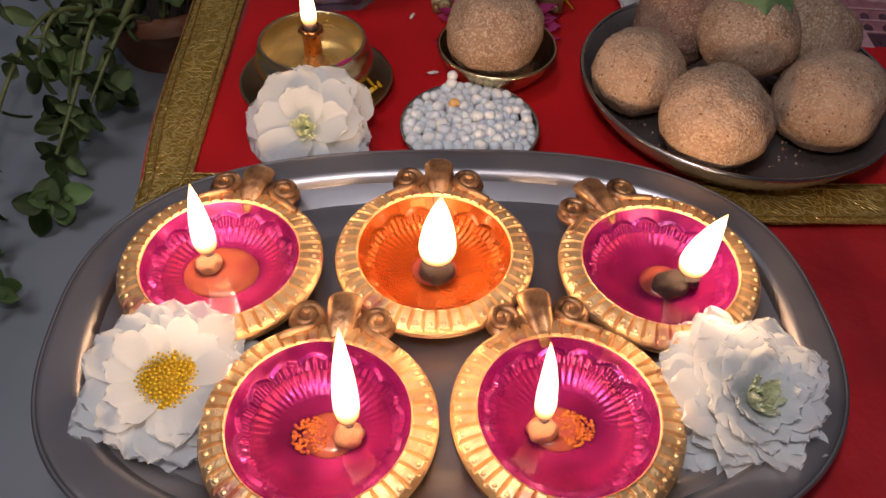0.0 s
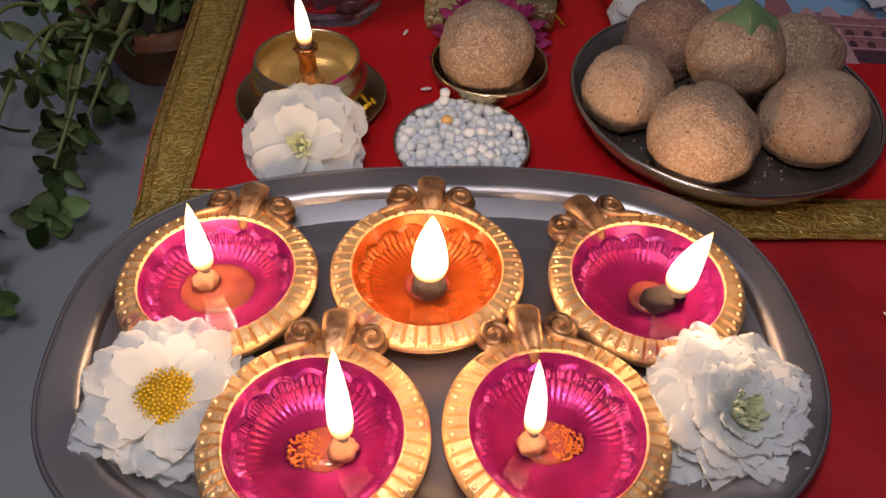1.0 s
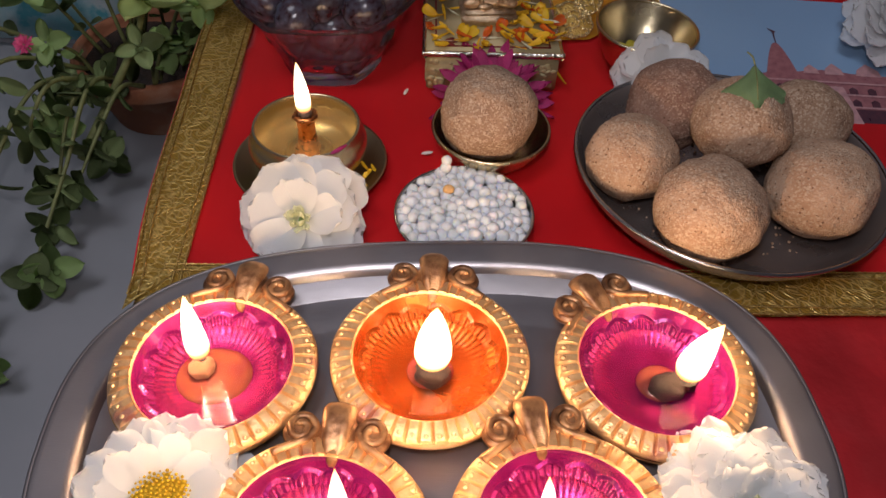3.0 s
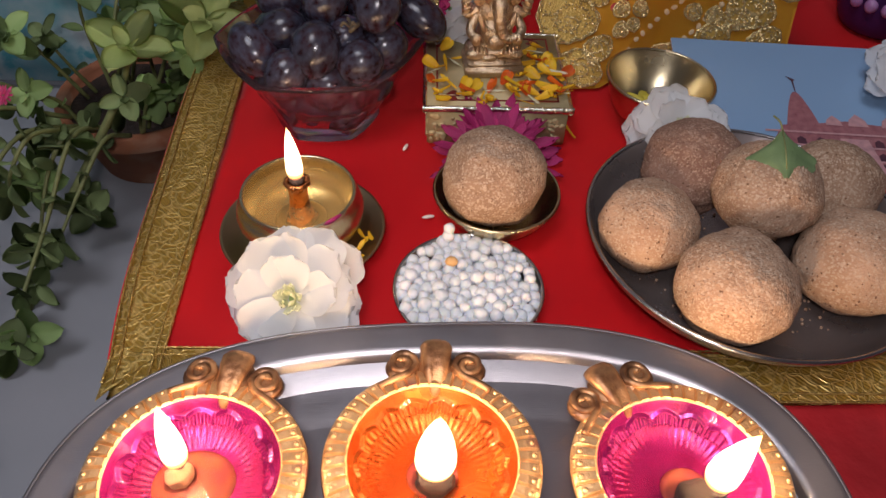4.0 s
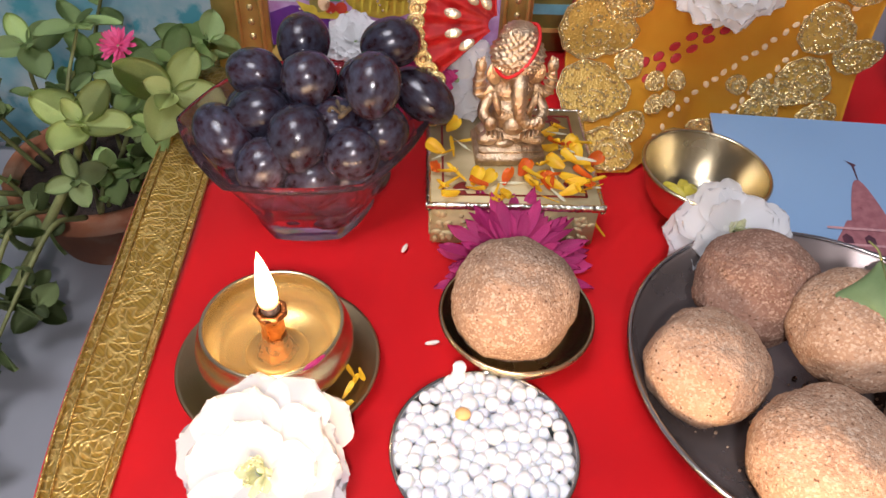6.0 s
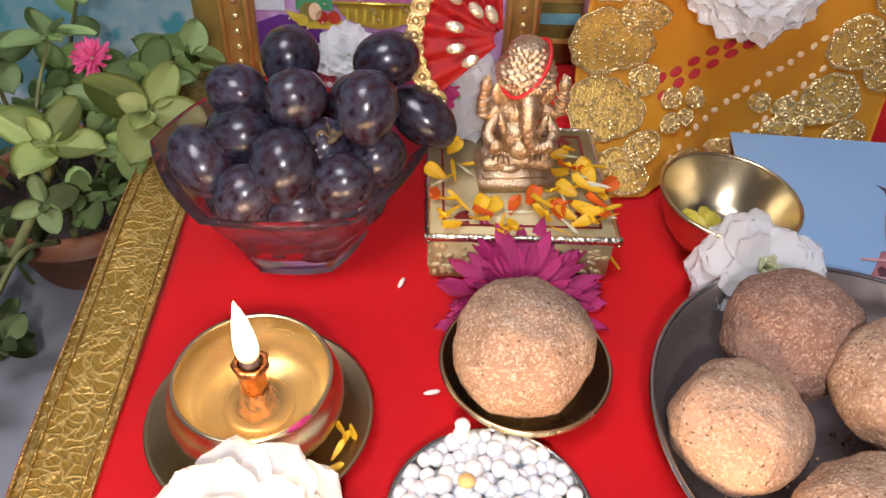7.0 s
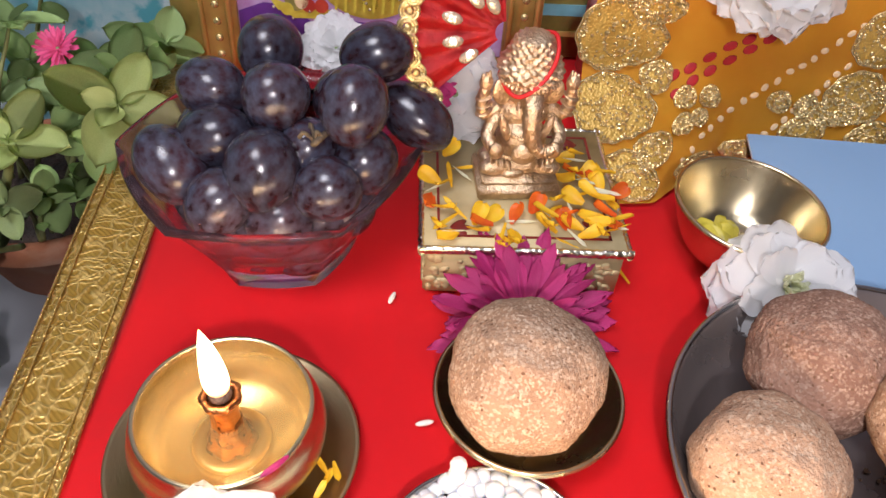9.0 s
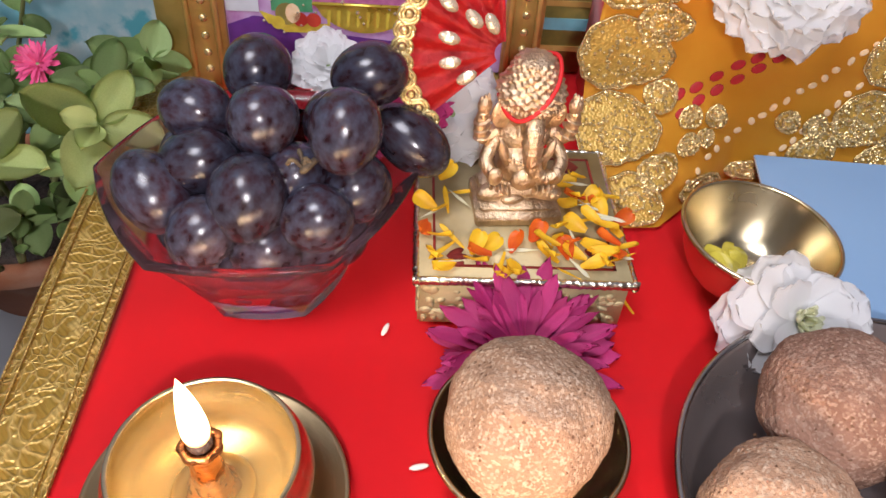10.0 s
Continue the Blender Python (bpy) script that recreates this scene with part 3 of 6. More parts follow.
def diya_meshes(paint):
    """The parts of one pressed clay lamp, spout towards +y."""
    seg = 276
    ridges = 46

    def rim_shape(r, z, a):
        if 0.0305 < r < 0.0378 and z > 0.014:
            k = (a * ridges / (2 * math.pi)) % 1.0
            z += 0.0009 * (1 if 0.14 < k < 0.86 else -0.35)
        return r * (1 + 0.006 * math.sin(3 * a + 1)), z
    rim_p = [(0.0299, 0.0150), (0.0300, 0.0161), (0.0303, 0.0165), (0.0306, 0.0163), (0.0309, 0.0160), (0.0340, 0.0157), (0.0372, 0.0149), (0.0376, 0.0147), (0.0385, 0.0144), (0.0390, 0.0134), (0.0391, 0.0124)]
    rim = mesh_of("rim", lathe(rim_p, seg, rim_shape, False, False), DIYA_GOLD, False)

    def wob(r, z, a):
        return r * (1 + 0.008 * math.sin(2 * a) + 0.005 * math.sin(5 * a)), z
    body = mesh_of("body", lathe([(0.0391, 0.0124), (0.0384, 0.0100), (0.0362, 0.0070), (0.0325, 0.0040), (0.029, 0.0012), (0.0275, 0.0)], 72, wob, False, True), CLAY)

    arches = 15

    def lotus(r, z, a):
        """Fine flutes low down, a ring of raised pointed arches above them."""
        k = (a * arches / (2 * math.pi)) % 1.0
        off = abs(2 * k - 1)
        lvl = (z - 0.0039) / 0.0107
        top = 0.80 - 0.20 * off ** 1.6
        push = 0.0
        if 0.02 < lvl < 0.46:
            push = 0.00034 * (0.5 + 0.5 * math.cos(54 * a)) * min(1.0, 12 * (lvl - 0.02), 12 * (0.46 - lvl))
        if 0.40 < lvl < top and off < 0.92:
            edge = min(top - lvl, 1.6 * (0.92 - off) * 0.35)
            push = max(push, 0.0013 if edge < 0.07 else 0.0004 + 0.0004 * math.cos(12.5 * off))
        return r - push, z
    knots = [(0.0301, 0.0160), (0.0297, 0.0154), (0.0292, 0.0146), (0.0286, 0.0136), (0.0281, 0.0128), (0.0276, 0.0120), (0.0270, 0.0112), (0.0263, 0.0104), (0.0255, 0.0096), (0.0246, 0.0088), (0.0236, 0.0080),
             (0.0224, 0.0072), (0.0210, 0.0064), (0.0193, 0.0056), (0.0172, 0.0049), (0.0145, 0.0043), (0.010, 0.0040)]
    prof = [((1 - t) * a[0] + t * b[0], (1 - t) * a[1] + t * b[1]) for a, b in zip(knots, knots[1:]) for t in (0, 0.33, 0.67)] + [(0.010, 0.0040), (0.004, 0.0039)]
    bowl = mesh_of("painted_bowl", lathe(prof, 432, lotus, False, True), paint)
    # one bead, set between the ridges
    beads = mesh_of("bead", ball(bmesh.new(), Matrix.Diagonal((0.00100, 0.00100, 0.0008, 1)), 8, 6), DIYA_GOLD)
    # scrolls and lip of the spout
    def scroll(side):
        pts = []
        for i in range(34):
            t = i / 33
            ang = t * 4.6 * math.pi * 0.62
            rad = 0.0060 * (1 - 0.80 * t)
            pts.append((side * (0.0128 - rad * math.cos(ang) * 0.9), 0.0395 + rad * math.sin(ang), 0.0160 + 0.0012 * t))
        lead = [(side * 0.021, 0.0292, 0.0158), (side * 0.0165, 0.0318, 0.0163), (side * 0.0105, 0.0350, 0.0165)]
        return tube(smooth_line(lead, 4) + [Vector(p) for p in pts], 0.0015, 8)
    scrolls = []
    for s in (1, -1):
        b = scroll(s)
        ball(b, scaled(s * 0.0126, 0.0390, 0.0142, 0.0070, 0.0066, 0.0028), 16, 8)
        scrolls.append(mesh_of("scroll", b, SMOKED))
    # a smooth tongue that narrows and runs down into the bowl
    rings = []
    for y, z, w, h in ((0.0516, 0.0150, 0.0010, 0.0008), (0.0510, 0.0154, 0.0036, 0.0022), (0.0497, 0.0165, 0.0055, 0.0031), (0.0470, 0.0176, 0.0064, 0.0034), (0.0430, 0.0180, 0.0060, 0.0032), (0.0385, 0.0176, 0.0050, 0.0028), (0.0345, 0.0166, 0.0044, 0.0022),
                       (0.0315, 0.0158, 0.0034, 0.0016), (0.0292, 0.0144, 0.0022, 0.0012), (0.0278, 0.0126, 0.0010, 0.0008)):
        rings.append([(w * math.cos(2 * math.pi * k / 20), y, z + h * math.sin(2 * math.pi * k / 20) - (0.0011 if 0.03 < y < 0.047 else 0.0) * math.exp(-(2.4 * math.cos(2 * math.pi * k / 20)) ** 2) * (math.sin(2 * math.pi * k / 20) > 0)) for k in range(20)])
    lip = loft(rings, cap0=True, cap1=True)
    ball(lip, scaled(0, 0.0400, 0.0135, 0.0075, 0.0100, 0.0040), 18, 10)
    lip_me = mesh_of("spout_lip", lip, SMOKED)
    oil = mesh_of("oil_pool", lathe([(0.0238, 0.0084), (0.0228, 0.00815), (0.012, 0.0081), (0.001, 0.0081)], 64, None, False, True), OIL)
    return rim, body, bowl, beads, scrolls, lip_me, oil


def cotton_mesh(seed):
    bm = bmesh.new()
    bmesh.ops.create_icosphere(bm, subdivisions=3, radius=1.0)
    for v in bm.verts:
        v.co *= 1 + 0.22 * noise.noise(v.co * 1.9 + Vector((seed, 0, 0))) + 0.06 * noise.noise(v.co * 6)
    return bm


def build_diyas():
    mag = diya_meshes(MAGENTA_PAINT)
    ora = diya_meshes(ORANGE_PAINT)
    z0 = 0.0044
    # x, y, turn, paint, wick at (dx, dy), flame width, height, lean, tilt of the flame, watts
    specs = [
        (-0.081, 0.1880, -10, mag, "magenta", (-0.006, 0.0035), 0.0044, 0.037, 0.0012, 0.100),
        (0.0015, 0.1935, -2, ora, "orange", (0.001, -0.004), 0.0072, 0.0345, 0.001, 0.125),
        (0.0895, 0.1885, 30, mag, "magenta", (0.011, -0.004), 0.0058, 0.0330, 0.0050, 0.110),
        (-0.0355, 0.1195, -6, mag, "magenta", (0.0095, -0.001), 0.0042, 0.0530, 0.0010, 0.125),
        (0.0462, 0.1230, 10, mag, "magenta", (-0.008, -0.002), 0.0035, 0.0440, -0.0030, 0.100),
    ]
    for i, (x, y, rz, (rim, body, bowl, beads, scrolls, lip, oil), hue, (dx, dy), fw, fh, lean, watts) in enumerate(specs):
        d = thing("diya", x, y, z0, f"lit clay oil lamp, gold rim and {hue} inside, on the tray", "oil lamp", "lamps on the tray", rz=rz)
        part("body", body, CLAY, d, "pinkish clay underside")
        band = part("rim", rim, DIYA_GOLD, d, "ribbed gold rim")
        inside = part("painted_bowl", bowl, MAGENTA_PAINT, d, f"glossy {hue} lotus-pressed bowl")
        for k in range(46):
            w = 2 * math.pi * (k + 0.5) / 46
            if abs(w - math.pi / 2) > 0.42:
                part("bead", beads, DIYA_GOLD, band, m=pose(0.0362 * math.cos(w), 0.0362 * math.sin(w), 0.0160))
        spout = part("spout_lip", lip, SMOKED, d, "sooty gold spout")
        for s in scrolls:
            part("scroll", s, SMOKED, spout, "sooty gold scroll")
        op = part("oil_pool", oil, OIL, inside, "clear amber oil")
        op.visible_shadow = False
        inv = Matrix.Rotation(-radians(rz), 4, "Z")
        w = inv @ Matrix.Translation((dx, dy, 0))
        burnt = i in (1, 2)
        part("cotton_wick", cotton_mesh(i * 3.1), SOOT if burnt else COTTON, d, "blackened cotton wick" if burnt else "oil-soaked cotton wick",
             m=w @ scaled(-0.006 if i == 2 else 0.0, -0.001, 0.0086, 0.0074 if burnt else 0.0052, 0.0060 if burnt else 0.0048, 0.0056 if burnt else 0.0040))
        part("wick_tip", tube([(0, 0, 0.010), (0.0004, 0.0006, 0.0125), (-0.0004 + 0.1 * lean, 0.0008, 0.0150)], [0.0021, 0.0017, 0.0010] if i not in (1, 2) else [0.0052, 0.0046, 0.0020], 9), SOOT, d, "charred wick tip", m=w)
        wx = bmesh.new()
        ball(wx, scaled(0.3 * dx, 0.3 * dy, 0.0038, 0.0155 if i == 0 else 0.0095, 0.0135 if i == 0 else 0.0088, 0.0024), 24, 10)
        part("wax", wx, WAX, inside, "cloudy orange ghee", m=inv)
        if hue == "magenta" and i in (3, 4):
            b = bmesh.new()
            rnd = random.Random(i)
            for k in range(130):
                a, r = rnd.uniform(0, 6.28), 0.0066 * math.sqrt(rnd.random())
                ball(b, scaled(-0.0035 * (1 if i == 3 else -1) + r * math.cos(a), r * math.sin(a) - 0.001, 0.0050 + 0.0012 * rnd.random(), 0.00062), 6, 4)
            part("grains", b, MUSTARD, inside, "orange grains in the oil", m=inv)
        fl = part("flame", flame_mesh(fw, fh, lean), FLAME, d, "bright candle-like flame", m=w @ pose(0.1 * lean, 0.0008, 0.0132))
        fl.visible_shadow = False
        flame_light((x + dx + lean * 0.5, y + dy, z0 + 0.0135 + fh * 0.45), watts)


# ---- flowers ----
def petal_mesh(name, mat, length, width, cup, droop, notch=0.0, seed=0, nu=6, nv=9):
    rnd = random.Random(seed)
    ph = rnd.uniform(0, 6)

    def f(u, v):
        s = 2 * u - 1
        v = 1 - (1 - v) ** 1.7
        w = width * (0.34 + 0.66 * math.sin(math.pi * 0.5 * min(1.0, v / 0.62)) ** 1.2) * math.sqrt(max(0.03, 1 - (max(0.0, v - 0.66) / 0.345) ** 3.4))
        tip = -0.5 * notch * length * (math.cos(s * 6.0 + ph) * 0.5 + 0.5) * v ** 8 - 0.06 * length * s * s * v ** 4
        y = length * v + tip
        z = 0.50 * cup * width * s * s * (0.4 + 0.6 * v) + 0.010 * length * math.sin(9 * s + 2 * ph) * v * v + droop * length * v * v + 0.018 * length * math.sin(7 * v + ph) * s + 0.006 * length * math.sin(13 * s + ph) * v
        return (w * s, y, z)
    return mesh_of(name, sheet(nu, nv, f), mat)


def flower(name, x, y, z, label, r, rings, mat, inner_mat=None, disc=None, rx=0, ry=0, rz=0, seed=1, wide=0.30, group="flowers", wild=1.0):
    """A many-petalled flower: rings of (count, tilt, length, drop)."""
    rnd = random.Random(seed)
    fl = thing(name, x, y, z, label, "flower", group, rx=rx, ry=ry, rz=rz)
    kinds = [petal_mesh("petal", mat, 1.0, wide * k, c, d, n, s) for k, c, d, n, s in ((0.95, 0.28, 0.08, 0.05, 1), (1.1, 0.18, 0.0, 0.07, 2), (1.0, 0.32, -0.10, 0.04, 3))]
    inner = [petal_mesh("petal", inner_mat, 1.0, 0.62 * wide * k, c, d, n, s) for k, c, d, n, s in ((0.9, 1.0, 0.18, 0.0, 4), (0.8, 0.9, 0.3, 0.02, 5))] if inner_mat else kinds
    for j, (count, tilt, length, base, isin) in enumerate(rings):
        off = rnd.random()
        for i in range(count):
            a = 360 * (i + off) / count + wild * rnd.uniform(-6, 6)
            L = r * length * rnd.uniform(1 - 0.12 * wild, 1 + 0.08 * wild)
            m = pose(0, 0, base * r + rnd.uniform(-0.01, 0.01) * r, 0, 0, a) @ pose(0, 0.06 * r, 0, tilt + wild * rnd.uniform(-7, 7), wild * rnd.uniform(-14, 14), 0) @ Matrix.Diagonal((L, L, L, 1))
            part("petal", rnd.choice(inner if isin else kinds), mat, fl, m=m)
    if disc:
        bm = bmesh.new()
        for i in range(150):
            a, q = i * 2.39996, math.sqrt(i / 150) * disc * r
            ball(bm, scaled(q * math.cos(a), q * math.sin(a), r * (0.24 + 0.05 * (1 - (q / (disc * r)) ** 2)), 0.022 * r, 0.022 * r, 0.035 * r), 6, 4)
        bmesh.ops.create_cone(bm, cap_ends=True, segments=20, radius1=disc * r * 0.9, radius2=disc * r, depth=0.2 * r, matrix=Matrix.Translation((0, 0, 0.14 * r)))
        part("floret_disc", bm, YELLOW_FLORET, fl, "yellow floret disc")
    bm = bmesh.new()
    ball(bm, scaled(0, 0, 0.0, 0.25 * r, 0.25 * r, 0.18 * r), 12, 8)
    part("calyx", bm, LEAF_MID, fl, "green calyx")
    return fl


def build_flowers():
    full = [(14, 4, 0.98, 0.10, 0), (14, 16, 0.95, 0.16, 0), (13, 28, 0.88, 0.22, 0), (12, 40, 0.76, 0.26, 0), (10, 54, 0.60, 0.28, 0)]
    flower("chrysanthemum", -0.0892, 0.1352, 0.0130, "white chrysanthemum with open yellow centre on the tray", 0.0305,
           [(18, -4, 1.0, 0.05, 0), (18, 4, 0.94, 0.09, 0), (16, 11, 0.86, 0.13, 0), (11, 19, 0.72, 0.16, 0)], WHITE_PETAL, disc=0.34, rx=16, ry=6, rz=20, seed=3, wide=0.25, wild=0.8)
    flower("chrysanthemum", 0.1085, 0.1310, 0.0125, "white double chrysanthemum with pale green heart on the tray", 0.0325,
           [(22, -10, 1.02, 0.05, 0), (22, 1, 0.95, 0.10, 0), (22, 11, 0.85, 0.14, 0), (22, 22, 0.73, 0.18, 0), (20, 34, 0.60, 0.21, 0), (20, 47, 0.46, 0.23, 0), (20, 58, 0.36, 0.24, 1), (18, 69, 0.27, 0.24, 1), (12, 80, 0.20, 0.24, 1)],
           WHITE_PETAL, CREAM_PETAL, rx=20, ry=4, seed=5, wide=0.23, wild=0.9)
    flower("chrysanthemum", -0.0570, 0.2745, 0.0110, "white chrysanthemum leaning on the tray rim", 0.0295,
           [(10, -12, 1.04, 0.06, 0), (10, 0, 0.99, 0.13, 0), (9, 12, 0.90, 0.20, 0), (8, 24, 0.74, 0.25, 0), (14, 52, 0.32, 0.26, 1), (10, 70, 0.24, 0.26, 1)],
           WHITE_PETAL, CREAM_PETAL, rx=40, ry=-8, seed=7, wide=0.36, wild=1.5)
    flower("chrysanthemum", 0.1325, 0.3850, 0.0225, "white chrysanthemum leaning between brass bowl and dish", 0.0248,
           [(11, -12, 1.04, 0.06, 0), (11, 0, 0.98, 0.12, 0), (10, 11, 0.87, 0.18, 0), (9, 22, 0.70, 0.22, 0), (14, 52, 0.31, 0.24, 1), (10, 70, 0.23, 0.24, 1)],
           WHITE_PETAL, CREAM_PETAL, rx=40, seed=9, wide=0.33, wild=1.3)
    flower("chrysanthemum", 0.1405, 0.496, 0.101, "white chrysanthemum on the orange dress", 0.032,
           [(22, -5, 1.02, 0.06, 0), (22, 5, 0.90, 0.11, 0), (20, 15, 0.76, 0.16, 0), (16, 27, 0.58, 0.20, 0), (14, 44, 0.38, 0.23, 1), (10, 62, 0.27, 0.24, 1)],
           WHITE_PETAL, CREAM_PETAL, disc=0.15, rx=50, seed=11, wide=0.26, wild=0.6)
    flower("chrysanthemum", 0.037, 0.379, 0.006, "wilted magenta chrysanthemum between laddu and platform", 0.0315,
           [(28, -22, 1.12, 0.04, 0), (32, -6, 1.06, 0.09, 0), (32, 7, 0.98, 0.14, 0), (28, 20, 0.84, 0.18, 0), (20, 34, 0.62, 0.20, 0)], PINK_PETAL, disc=0.15, rx=24, seed=13, wide=0.092, wild=2.2)
    flower("chrysanthemum", 0.012, 0.487, 0.036, "white flower behind the gilt statue", 0.026, full, WHITE_PETAL, CREAM_PETAL, rx=50, seed=15, wide=0.26)
    flower("chrysanthemum", -0.040, 0.490, 0.054, "white flower in a small glass", 0.016, full, WHITE_PETAL, CREAM_PETAL, rx=30, seed=17, wide=0.26)
    flower("chrysanthemum", -0.010, 0.482, 0.042, "magenta flower behind the fruit bowl", 0.024,
           [(20, 8, 1.0, 0.10, 0), (18, 24, 0.92, 0.15, 0), (16, 40, 0.8, 0.2, 0)], PINK_PETAL, rx=50, seed=19, wide=0.16)
    flower("chrysanthemum", 0.285, 0.438, 0.022, "white chrysanthemum on the photo card", 0.030, full, WHITE_PETAL, CREAM_PETAL, rx=30, seed=21, wide=0.26)


# ---- bowls, lamp, sweets ----
def bowl_meshes(r, h, base, thick, curve=0.5):
    """Outer and inner skin of a round bowl with a rolled lip."""
    out, inn = [], []
    for i in range(15):
        t = i / 14
        rr = base + (r - base) * t ** curve
        out.append((rr, h * t ** 1.25))
        inn.append((max(0.0005, rr - thick), thick + (h - thick) * t ** 1.25))
    lip = [(r + 0.0006, h + 0.0002), (r + 0.0008, h + 0.0010), (r + 0.0002, h + 0.0016), (r - thick * 0.6, h + 0.0012), (r - thick, h + 0.0002)]
    return lathe([(0.002, 0.0), *out, *lip, *reversed(inn[:-1]), (0.001, thick)], 96)


def rim_ring(r, z, t):
    """A rolled rim: a thin ring of radius r at height z."""
    return loft([[((r + t * math.cos(w)) * math.cos(2 * math.pi * i / 96), (r + t * math.cos(w)) * math.sin(2 * math.pi * i / 96), z + t * math.sin(w)) for i in range(96)]
                 for w in [2 * math.pi * k / 8 for k in range(8)]], closed=True)


def laddu(x, y, z, r, seed, label, squash=0.94, mat=None):
    bm = bmesh.new()
    bmesh.ops.create_icosphere(bm, subdivisions=6, radius=1.0)
    s = Vector((seed * 7.3, seed * 1.7, seed * 4.1))
    for v in bm.verts:
        d = v.co.copy()
        k = 0.075 * noise.noise(d * 1.3 + s) + 0.042 * noise.noise(d * 2.9 + s) + 0.012 * noise.noise(d * 9 + s) + 0.014 * noise.noise(d * 24 + s) + 0.013 * noise.noise(d * 50 + s)
        v.co = d * (1 + k) * r
        v.co.z *= squash
    return solid("laddu", bm, mat or LADDU, label, "sweet", pose(x, y, z, 0, 0, seed * 47), "round sweets")


def build_lamp():
    d = thing("brass_lamp", -0.0605, 0.3240, 0.0016, "round brass lamp with burning wick on a saucer", "oil lamp")
    sau = [(0.002, 0.0), (0.026, 0.0), (0.032, 0.0012), (0.0385, 0.0050), (0.0396, 0.0060), (0.0392, 0.0066), (0.0380, 0.0062), (0.0315, 0.0028), (0.026, 0.0018), (0.001, 0.0018)]
    part("saucer", lathe(sau, 96), DULL_BRASS, d, "tarnished brass saucer")
    cup = [(0.002, 0.0020), (0.016, 0.0020), (0.0215, 0.0038), (0.0268, 0.0085), (0.0294, 0.0145), (0.0298, 0.0185), (0.0284, 0.0235), (0.0266, 0.0268), (0.0268, 0.0276), (0.0262, 0.0283),
           (0.0252, 0.0278), (0.0250, 0.0262), (0.0262, 0.0230), (0.0272, 0.0180), (0.0268, 0.0140), (0.0245, 0.0090), (0.020, 0.0050), (0.001, 0.0042)]
    cup_ob = part("cup", lathe(cup, 96), BRASS, d, "polished brass cup")
    part("cup_rim", rim_ring(0.0259, 0.0280, 0.0009), BRASS, cup_ob, "bright brass rim")
    part("ghee", lathe([(0.0268, 0.0216), (0.0258, 0.0213), (0.012, 0.0212), (0.001, 0.0212)], 64, None, False, True), GHEE, cup_ob, "melted golden ghee").visible_shadow = False
    ring = [(0.0118, 0.0042), (0.0122, 0.0060), (0.0112, 0.0068), (0.0075, 0.0066), (0.0060, 0.0042)]
    part("holder_foot", lathe(ring, 48), DULL_BRASS, d)

    def flute(r, z, a):
        return r * (1 + 0.05 * math.sin(7 * a + 90 * z)), z
    hold = [(0.0080, 0.0060), (0.0074, 0.0085), (0.0060, 0.0110), (0.0054, 0.0150), (0.0050, 0.0190), (0.0046, 0.0215), (0.0043, 0.0260), (0.0044, 0.0300), (0.0048, 0.0318), (0.0060, 0.0330), (0.0062, 0.0342), (0.0056, 0.0350), (0.0040, 0.0346), (0.0030, 0.0330)]
    tube_ob = part("wick_holder", lathe(hold, 40, flute), COPPER, d, "fluted copper wick tube")
    bm = bmesh.new()
    ball(bm, scaled(0, 0, 0.0350, 0.0036, 0.0036, 0.0022), 12, 8)
    part("wick", bm, SOOT, tube_ob, "charred wick")
    fl = part("flame", flame_mesh(0.0038, 0.0290, -0.001), FLAME, tube_ob, "bright flame", m=pose(-0.0002, 0, 0.0350))
    fl.visible_shadow = False
    smear = [(0.0262 * math.cos(w), 0.0262 * math.sin(w), 0.0284 - 0.0012 * abs(w + 0.75)) for w in np.linspace(-1.05, -0.62, 12)]
    part("powder_smear", tube(smear, [0.0004 + 0.0007 * math.sin(math.pi * k / 11) for k in range(12)], 6), PINK_PETAL, cup_ob, "magenta powder smear")
    flame_light((-0.062, 0.3240, 0.052), 0.020)
    rnd = random.Random(5)
    me = petal_mesh("petal", YELLOW_PETAL, 0.008, 0.0011, 0.5, 0.1)
    for i in range(5):
        solid("marigold_petal", me, YELLOW_PETAL, "yellow marigold petal on the saucer", "petal",
              pose(-0.0615 + 0.0335 * math.cos(-0.75 + 0.14 * i), 0.3245 + 0.0335 * math.sin(-0.75 + 0.14 * i), 0.0068 + 0.0008 * i, rnd.uniform(-10, 20), rnd.uniform(-20, 20), rnd.uniform(0, 360)), "loose petals")


